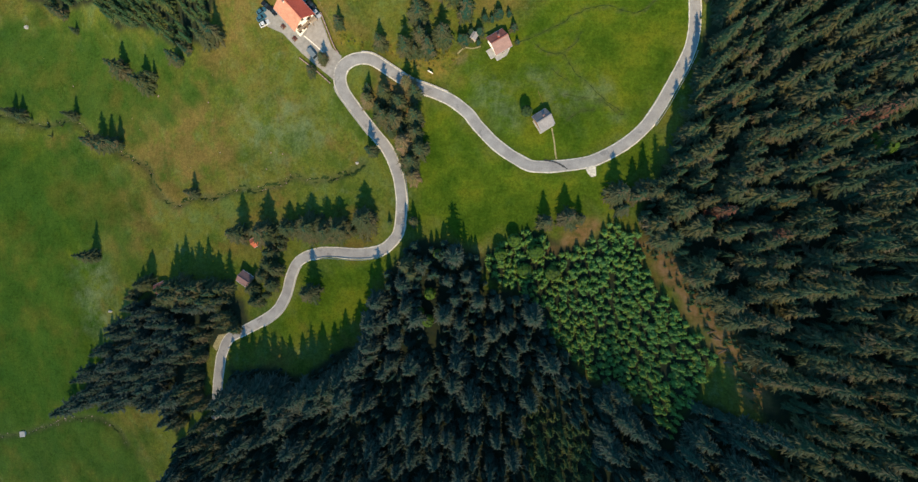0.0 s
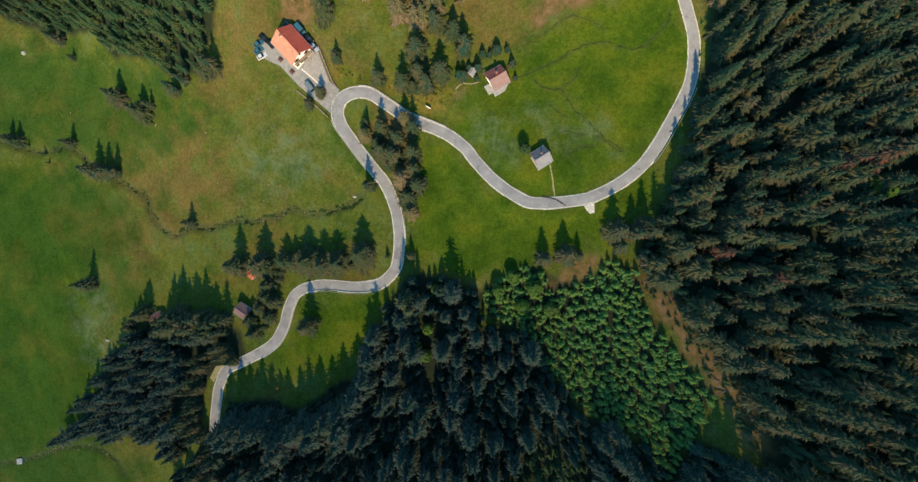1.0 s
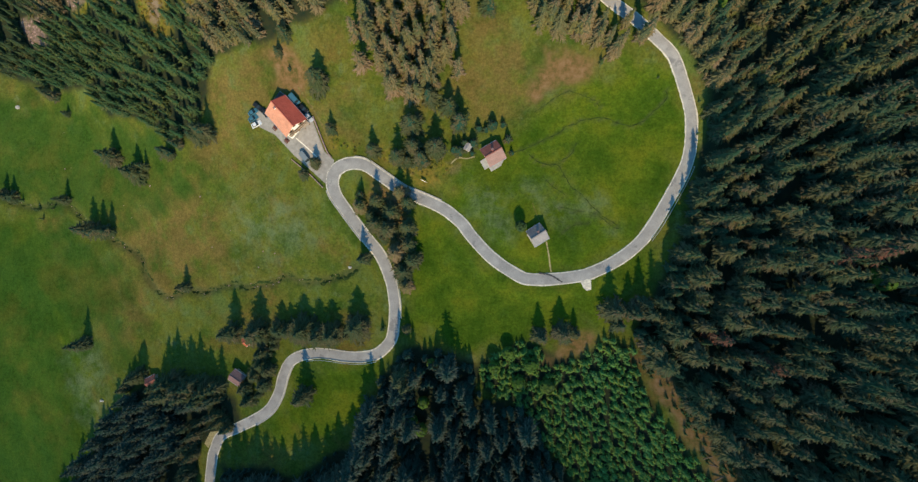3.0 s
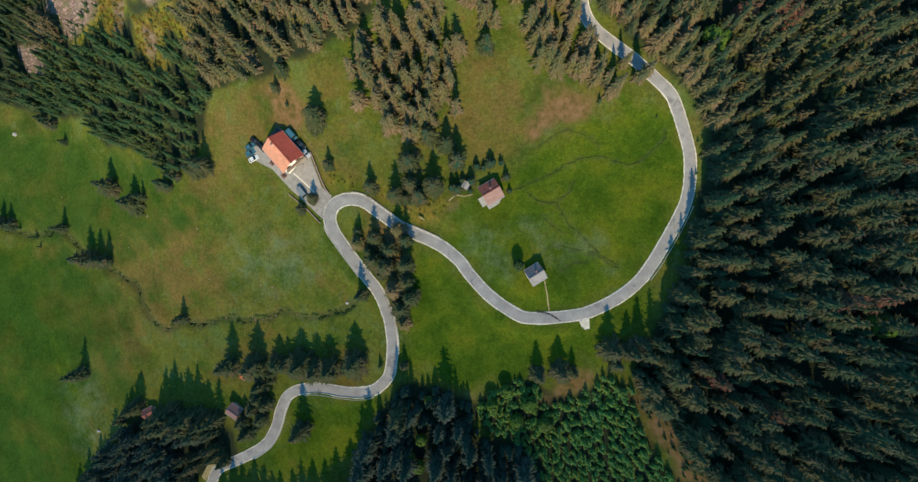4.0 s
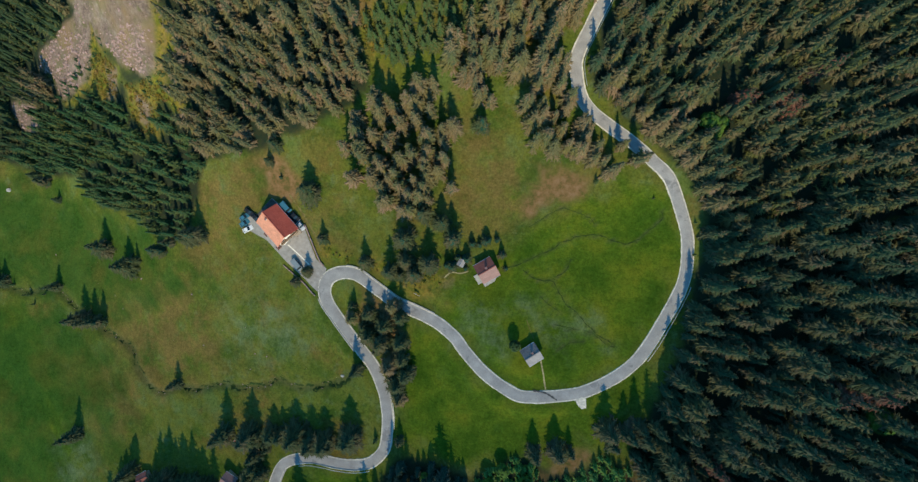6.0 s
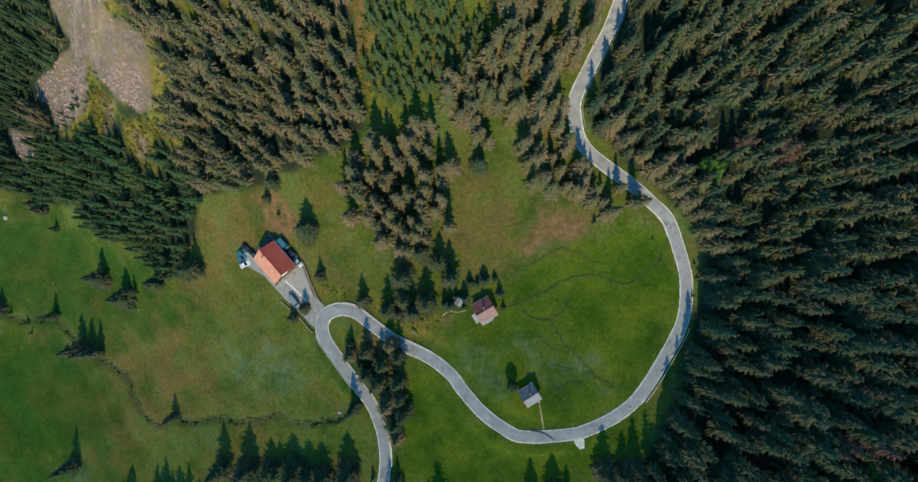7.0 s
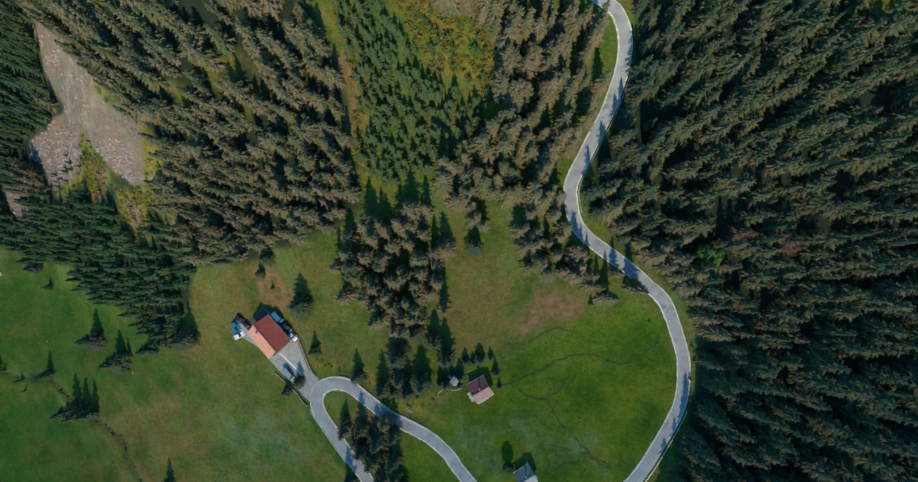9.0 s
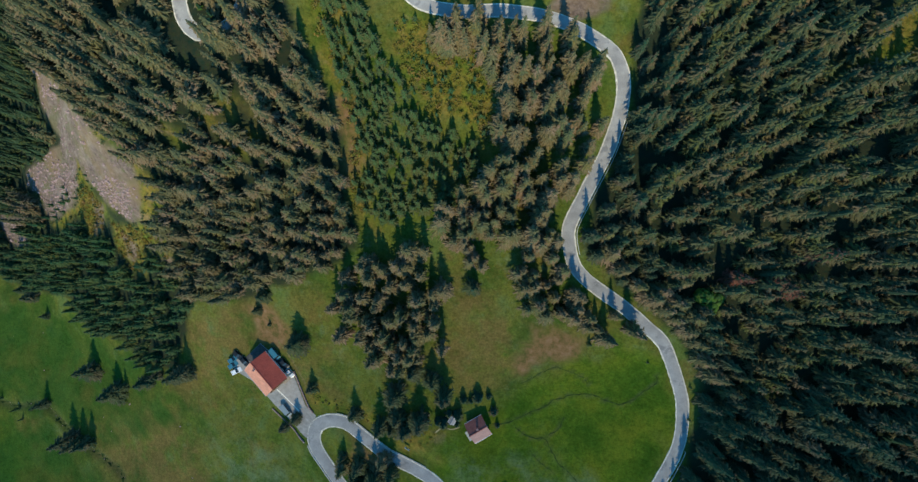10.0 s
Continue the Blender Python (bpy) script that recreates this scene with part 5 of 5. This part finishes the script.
def wall_along(name, line, tall, thick, material, label):
    z = soften(height(line[:, 0], line[:, 1]), 5)
    a = thick / 2
    bm_ob = ribbon(name, line, z, [(-a, -0.6), (-a, tall), (a, tall), (a, -0.6)], material)
    return tagged(bm_ob, label, "wall", kind="structure")


wall_along("wall_terrace", spline([(-67.0, 88.4), (-62.5, 84.6), (-58.2, 80.6)], 0.5), 0.22, 0.5, PLASTER, "low white concrete kerb along the terrace")
wall_along("wall_yard_east", spline([(-59.4, 95.8), (-57.0, 89.5), (-54.3, 82.8), (-52.5, 80.3)], 0.5), 0.7, 0.35, STONE, "low stone wall along the upper side of the yard")
wall_along("wall_yard_west", spline([(-69.5, 80.6), (-62, 74.6), (-56.0, 69.0)], 0.5), 0.6, 0.3, STONE, "low stone wall along the lower side of the yard")


def car(x, y, angle, colour, label, size=(4.3, 1.8, 1.45), van=False):
    """A parked car: bevelled body, cabin with glass, bonnet lines, four wheels with rims, lights."""
    length, wide, tall = size
    base = tagged(new("van" if van else "car"), label, "van" if van else "car", "parked cars")
    base.matrix_world = pose(x, y, at(x, y) + 0.13, 0, 0, angle)
    paint = bpy.data.materials.get("paint_" + colour[0]) or Nodes("paint_" + colour[0], 0.3, 0.1).done(colour[1])
    l, w = length / 2, wide / 2
    profile = [(-l, 0.35), (-l + 0.1, 0.78), (-l + 0.3, 0.86), (l * 0.42, 0.92), (l - 0.25, 0.74), (l, 0.6), (l - 0.02, 0.3), (l - 0.2, 0.24), (-l + 0.15, 0.24)]
    if van:
        profile = [(-l, 0.35), (-l, tall - 0.3), (-l + 0.2, tall - 0.06), (l * 0.55, tall - 0.06), (l * 0.75, 1.05), (l - 0.1, 0.92), (l, 0.6), (l - 0.1, 0.26), (-l + 0.1, 0.26)]
    bm = prism(profile, -w, w)
    bmesh.ops.bevel(bm, geom=bm.edges[:], offset=0.06, segments=2, affect="EDGES", clamp_overlap=True)
    body = part("body", bm, paint, base)
    if van:
        part("windscreen", prism([(l * 0.56, tall - 0.12), (l * 0.74, 1.08), (l * 0.77, 1.1), (l * 0.6, tall - 0.1)], -w + 0.12, w - 0.12), GLASS, body)
        for s in (-1, 1):
            part("side_window", box(-l * 0.7, s * (w - 0.01) - 0.02, 1.05, l * 0.5, s * (w - 0.01) + 0.02, tall - 0.35), GLASS, body)
    else:
        bm = prism([(-l * 0.82, 0.84), (-l * 0.6, tall - 0.07), (l * 0.05, tall - 0.05), (l * 0.42, 0.9)], -w + 0.14, w - 0.14)
        bmesh.ops.bevel(bm, geom=bm.edges[:], offset=0.07, segments=2, affect="EDGES", clamp_overlap=True)
        cabin = part("cabin", bm, GLASS, base, "dark tinted windows")
        bm = box(-l * 0.58, -w + 0.2, tall - 0.06, l * 0.05, w - 0.2, tall, bevel=0.03)
        part("roof_panel", bm, paint, cabin)
    for sx in (-1, 1):
        for s in (-1, 1):
            bm = bmesh.new()
            bmesh.ops.create_cone(bm, cap_ends=True, segments=12, radius1=0.32, radius2=0.32, depth=0.2)
            bm.transform(pose(sx * l * 0.62, s * (w - 0.08), 0.31, 90, 0, 0))
            wheel = part("wheel", bm, RUBBER, base)
            bm = bmesh.new()
            bmesh.ops.create_cone(bm, cap_ends=True, segments=10, radius1=0.2, radius2=0.17, depth=0.22)
            bm.transform(pose(sx * l * 0.62, s * (w - 0.07), 0.31, 90, 0, 0))
            part("rim", bm, METAL, wheel)
    for s in (-1, 1):
        part("headlight", box(l - 0.16, s * (w - 0.3) - 0.17, 0.55, l + 0.0, s * (w - 0.3) + 0.17, 0.68, bevel=0.02), METAL, base)
    return base


WHITE, BLUE, BLACK = ("white", (0.75, 0.75, 0.74)), ("teal", (0.05, 0.16, 0.22)), ("black", (0.02, 0.022, 0.025))
SILVER, SLATE = ("silver", (0.45, 0.46, 0.48)), ("slate", (0.20, 0.24, 0.26))
car(-83.6, 94.6, 28, WHITE, "white parked car at the end of the yard")
car(-84.8, 96.9, 32, BLUE, "dark teal parked car in the yard")
car(-84.6, 99.2, 35, BLUE, "dark teal parked car in the yard")
car(-82.4, 101.0, -40, BLACK, "black parked car at the edge of the yard")
car(-79.6, 98.6, -48, BLACK, "black parked car beside the guest house")
car(-63.3, 80.8, -50, SLATE, "slate grey parked van in the lower yard", (5.2, 1.95, 1.9), True)
car(-66.4, 102.4, -48, BLUE, "teal van parked behind the guest house", (4.8, 1.9, 1.9), True)
car(-63.0, 98.8, -48, BLACK, "black car parked behind the guest house")
car(-60.8, 95.4, -50, SILVER, "silver car parked behind the guest house", (3.8, 1.7, 1.45))


def yard_table(x, y, angle, label):
    """A small timber table with two benches."""
    base = tagged(new("picnic_table"), label, "table", "yard tables")
    base.matrix_world = pose(x, y, at(x, y) + 0.12, 0, 0, angle)
    part("tabletop", box(-0.9, -0.4, 0.70, 0.9, 0.4, 0.76, bevel=0.02), MAROON_WOOD, base)
    for s in (-1, 1):
        part("bench", box(-0.9, s * 0.72 - 0.14, 0.40, 0.9, s * 0.72 + 0.14, 0.45, bevel=0.015), MAROON_WOOD, base)
        part("leg", box(s * 0.7 - 0.05, -0.8, 0.0, s * 0.7 + 0.05, 0.8, 0.40), TIMBER, base)
        part("leg", box(s * 0.7 - 0.05, -0.08, 0.40, s * 0.7 + 0.05, 0.08, 0.70), TIMBER, base)


MAROON_WOOD = plain("maroon_wood", (0.13, 0.045, 0.035), 0.7)
yard_table(-75.6, 92.6, -46, "dark red timber table with benches beside the guest house")
yard_table(-70.9, 87.6, -46, "dark red timber table with benches below the gable")


# ---- water courses: thin wet channels in the grass ----
WET = plain("wet_channel", (0.026, 0.050, 0.014), 0.9, vary=0.5, scale=0.8)

DITCH = plain("ditch_grass", (0.036, 0.062, 0.014), 0.9, vary=0.5, scale=0.8)


def wander(line, amount, seed):
    r = np.random.default_rng(seed)
    return line + np.stack([soften(r.standard_normal(len(line)), 5), soften(r.standard_normal(len(line)), 5)], 1) * amount


# dark wet bed, widened so its colour also takes in the bank's shade
tagged(drape(wander(STREAM, 1.2, 1), 1.3, "stream_bed", WET, 0.05, 0.4), "narrow dark stream channel winding through the pasture", "stream", kind="structure")
tagged(drape(wander(BROOK, 0.9, 2), 0.6, "stream_bed", WET, 0.05, 0.4), "narrow dark brook channel in the lower meadow", "stream", kind="structure")
for i, q in enumerate(DITCHES):
    tagged(drape(wander(q, 0.6, 3 + i), 0.22 if i < 2 else 0.13, "ditch", DITCH, 0.07, 0.5), "thin dark drainage ditch in the hay meadow", "ditch", kind="structure")

# ---- paths, signs, rails, stones ----
tagged(drape(spline([(27.2, 48.0), (28.2, 43), (29.2, 37.2)], 0.6), 0.5, "footpath", PATH), "narrow trodden path from the barn to the road", "path", kind="structure")
tagged(drape(spline([(22.5, 61.7), (23.8, 58), (25, 55.1)], 0.6), 0.16, "footpath", FAINT), "faint trodden path behind the barn", "path", kind="structure")
tagged(drape(spline([(-6.6, 76.3), (-4, 78.2), (-0.8, 77.9), (2.0, 78.6)], 0.6), 0.42, "footpath", PATH), "pale gravel path to the chalet", "path", kind="structure")
tagged(drape(spline([(-65.2, 107.2), (-63.9, 105.3), (-59.7, 99.1), (-55.2, 90.9), (-53.6, 86)], 0.6), 0.6, "footpath", FAINT, 0.05, 0.5), "faint trodden path behind the guest house", "path", kind="structure")
tagged(drape(spline([(24.8, 36.8), (29.1, 36.0), (33.1, 33.6)], 0.5), 0.5, "road_patch", TARMAC_AND_SHADOW, 0.22, 0.3), "dark repair strip across the pale road", "road patch", kind="structure")
sheet("lay_by", [(38.9, 35.2), (43.1, 35.6), (43.2, 31), (41.6, 30.6), (40.4, 31.8), (39.6, 33.4)], 0.1, SHOULDER, "pale gravel field entrance beside the road")
sheet("lay_by", [(-110.5, -38.0), (-107.6, -33.2), (-104, -30.2), (-109.4, -31.0), (-112.2, -36)], 0.08, PATH, "pale gravel turning place beside the road")


def guard_rail(first, last, side, label):
    """A steel rail on posts along a stretch of the road."""
    rail = tagged(new("guard_rail"), label, "guard rail")
    line, z = ROAD[first:last], ROAD_Z[first:last]
    t = np.gradient(line, axis=0)
    t /= np.hypot(t[:, 0], t[:, 1])[:, None]
    out = line + np.stack([t[:, 1], -t[:, 0]], 1) * (side * (HALF[first:last] + 0.75))[:, None]
    beam = ribbon("beam", out, z, [(-0.05, 0.45), (-0.05, 0.78), (0.05, 0.78), (0.05, 0.45), (-0.05, 0.45)], METAL)
    beam.parent = rail
    post_mesh = None
    for i in range(0, len(out), 4):
        if post_mesh is None:
            p = part("post", box(-0.06, -0.06, -0.9, 0.06, 0.06, 0.75), METAL, rail)
            post_mesh = p.data
        else:
            p = new("post", post_mesh)
            p.parent = rail
        p.location = (out[i, 0], out[i, 1], z[i])
    return rail


def road_index(x, y):
    return int(nearest([x], [y], ROAD)[1][0])


guard_rail(road_index(-66.6, 3.5), road_index(-36, 6), 1, "grey steel guard rail on the valley side of the lower bend")
guard_rail(road_index(-28, 20), road_index(-31, 38), 1, "grey steel guard rail on the outside of the bend")
guard_rail(road_index(60.3, 50.2), road_index(73.5, 75.4), 1, "grey steel guard rail on the outside of the long bend")
guard_rail(road_index(39.1, 138.5), road_index(51.7, 181.5), 1, "grey steel guard rail along the upper road")


def retaining_wall(first, last, side, name, label):
    line, z = ROAD[first:last], ROAD_Z[first:last]
    o = side * (HALF[first:last] + 0.55)
    tagged(ribbon(name, line, z, [(o - 0.18, -1.6), (o - 0.18, 0.22), (o + 0.18, 0.22), (o + 0.18, -1.6)], CONCRETE), label, "wall", kind="structure")


retaining_wall(road_index(-38, 51), road_index(-52, 70), -1, "wall_road_west", "low concrete wall on the valley side of the hairpin")
retaining_wall(road_index(-44, 78.6), road_index(-10, 61), -1, "wall_road_north", "low concrete kerb wall above the hairpin road")
retaining_wall(road_index(-90, -24), road_index(-72.7, 0), 1, "wall_road_lower", "low concrete kerb wall on the meadow side of the road")


def rock(r, size):
    bm = bmesh.new()
    bmesh.ops.create_icosphere(bm, subdivisions=1, radius=1.0)
    s = np.array([1, r.uniform(0.6, 1.0), r.uniform(0.4, 0.8)])
    for v in bm.verts:
        v.co = Vector([c * k * (1 + 0.25 * r.standard_normal()) for c, k in zip(v.co, s)]) * size
    return bm


def stones(name, places, low, high, label, seed):
    """Loose stones as one heap of separate rough blocks."""
    r = np.random.default_rng(seed)
    shapes = []
    for _ in range(6):
        bm = rock(r, 1.0)
        bm.verts.index_update()
        shapes.append((np.array([v.co[:] for v in bm.verts]), np.array([[v.index for v in f.verts] for f in bm.faces])))
        bm.free()
    zs = height(places[:, 0], places[:, 1])
    vs, fs, start = [], [], 0
    for (x, y), z in zip(places, zs):
        v, f = shapes[r.integers(6)]
        s, a = low + (high - low) * r.random() ** 3, r.random() * 6.28
        c, d = math.cos(a) * s, math.sin(a) * s
        vs.append(np.column_stack([v[:, 0] * c - v[:, 1] * d + x, v[:, 0] * d + v[:, 1] * c + y, v[:, 2] * s + z + 0.15 * s]))
        fs.append(f + start)
        start += len(v)
    return tagged(from_arrays(name, np.concatenate(vs), np.concatenate(fs), [STONE]), label, "stones", kind="stuff")


R = np.random.default_rng(5)
stones("scree_stones", np.concatenate([scatter(o, g, 41 + k, fill=f, wander=0.6) for k, (o, g, f) in enumerate([(SCREE, 2.2, 0.45), (BLOCKS_EAST, 0.85, 0.85), (BLOCKS_WEST, 1.1, 0.75),
                                                                                                          (BLOCKS_TOP, 1.1, 0.7), (BLOCKS_LOW, 1.2, 0.8)])]), 0.15, 0.85,
       "loose pale pinkish limestone blocks on the scree", 44)
k = R.integers(0, len(STREAM), 260)
stones("stream_stones", STREAM[k] + R.standard_normal((260, 2)) * 0.6, 0.08, 0.36, "grey stones lying along the stream bed", 45)
k = R.integers(0, len(BROOK), 120)
stones("brook_stones", BROOK[k] + R.standard_normal((120, 2)) * 0.7, 0.1, 0.4, "grey stones lying along the brook", 46)
stones("pasture_stones", scatter([(-230, 130), (-130.4, 80.2), (-60, 85), (-60, 40), (-120, 35), (-230, 65)], 9.0, 47, fill=0.35, wander=0.6), 0.1, 0.45, "scattered small stones on the pasture", 48)

def fallen_log(x, y, angle, length, thick):
    """A tapered, slightly bent trunk lying on the ground, with a few branch stubs."""
    base = tagged(new("fallen_log"), "grey-brown fallen spruce log lying on the verge", "log", "fallen logs")
    base.matrix_world = pose(x, y, at(x, y) + thick * 0.8, 0, 0, angle)
    bm = bmesh.new()
    rings = []
    for k in range(5):
        u = k / 4
        r = thick * (1 - 0.45 * u)
        rings.append([bm.verts.new((length * (u - 0.5), r * math.cos(a) + 0.15 * math.sin(3 * u), r * math.sin(a))) for a in np.linspace(0, 2 * math.pi, 8, endpoint=False)])
    for a, b in zip(rings, rings[1:]):
        for i in range(8):
            bm.faces.new((a[i], a[(i + 1) % 8], b[(i + 1) % 8], b[i]))
    bm.faces.new(rings[0][::-1])
    bm.faces.new(rings[-1])
    part("trunk", bm, BARK, base)
    for k, s in ((-0.2, 1), (0.1, -1), (0.3, 1)):
        bm = bmesh.new()
        bmesh.ops.create_cone(bm, cap_ends=True, segments=5, radius1=0.06, radius2=0.02, depth=0.9)
        bm.transform(pose(length * k, s * 0.5, 0.15, 70 * s, 0, 20))
        part("branch_stub", bm, BARK, base)


for x, y, angle, length, thick in [(78.7, -22.8, 12, 4.5, 0.26), (80.2, -25.5, -18, 4.0, 0.24), (81.6, -28.7, 25, 5.0, 0.28), (83, -32.6, -5, 4.2, 0.24), (76, -10.6, 60, 3.8, 0.22)]:
    fallen_log(x, y, angle, length, thick)

for x, y, size, label in [(-223.8, 116.8, 1.1, "large pale boulder on the western pasture"), (-168.5, -23, 1.1, "pale boulder on the lower meadow"), (-46.0, 38.6, 0.8, "white boulder at the stream's spring")]:
    b = part("boulder", rock(R, size), CONCRETE)
    b.location = (x, y, at(x, y) + 0.3 * size)
    tagged(b, label, "boulder")

# the white spring box on the brook
tank = tagged(new("spring_box"), "small white concrete spring box on the brook", "water tank")
tank.matrix_world = spot_for(-225.2, -85.8, 8, 1)
part("tank", box(-1.2, -1.2, -1.2, 1.2, 1.2, 0.9, bevel=0.06), PLASTER, tank)
part("lid", box(-1.35, -1.35, 0.9, 1.35, 1.35, 1.05, bevel=0.04), CONCRETE, tank)

for x, y, h in [(-48.5, 84.5, 1.0), (-46.1, 84.3, 1.2), (-43.2, 83.9, 1.0), (-51.5, 84.1, 0.8), (-67.7, 113.2, 2.6)]:
    plant(BUSH, x, y, h, 1.2)

# a shrine-like white sign with a dark board beside the road
sign = tagged(new("road_sign"), "white road sign with a dark board on two posts", "sign")
sign.matrix_world = spot_for(-16.6, 70.2, -30, 0.5)
part("board", box(-1.1, -0.04, 0.9, 1.1, 0.04, 2.2, bevel=0.02), PLASTER, sign)
for s in (-1, 1):
    part("post", box(s * 0.9 - 0.05, -0.09, -0.5, s * 0.9 + 0.05, -0.04, 2.2), TIMBER, sign)
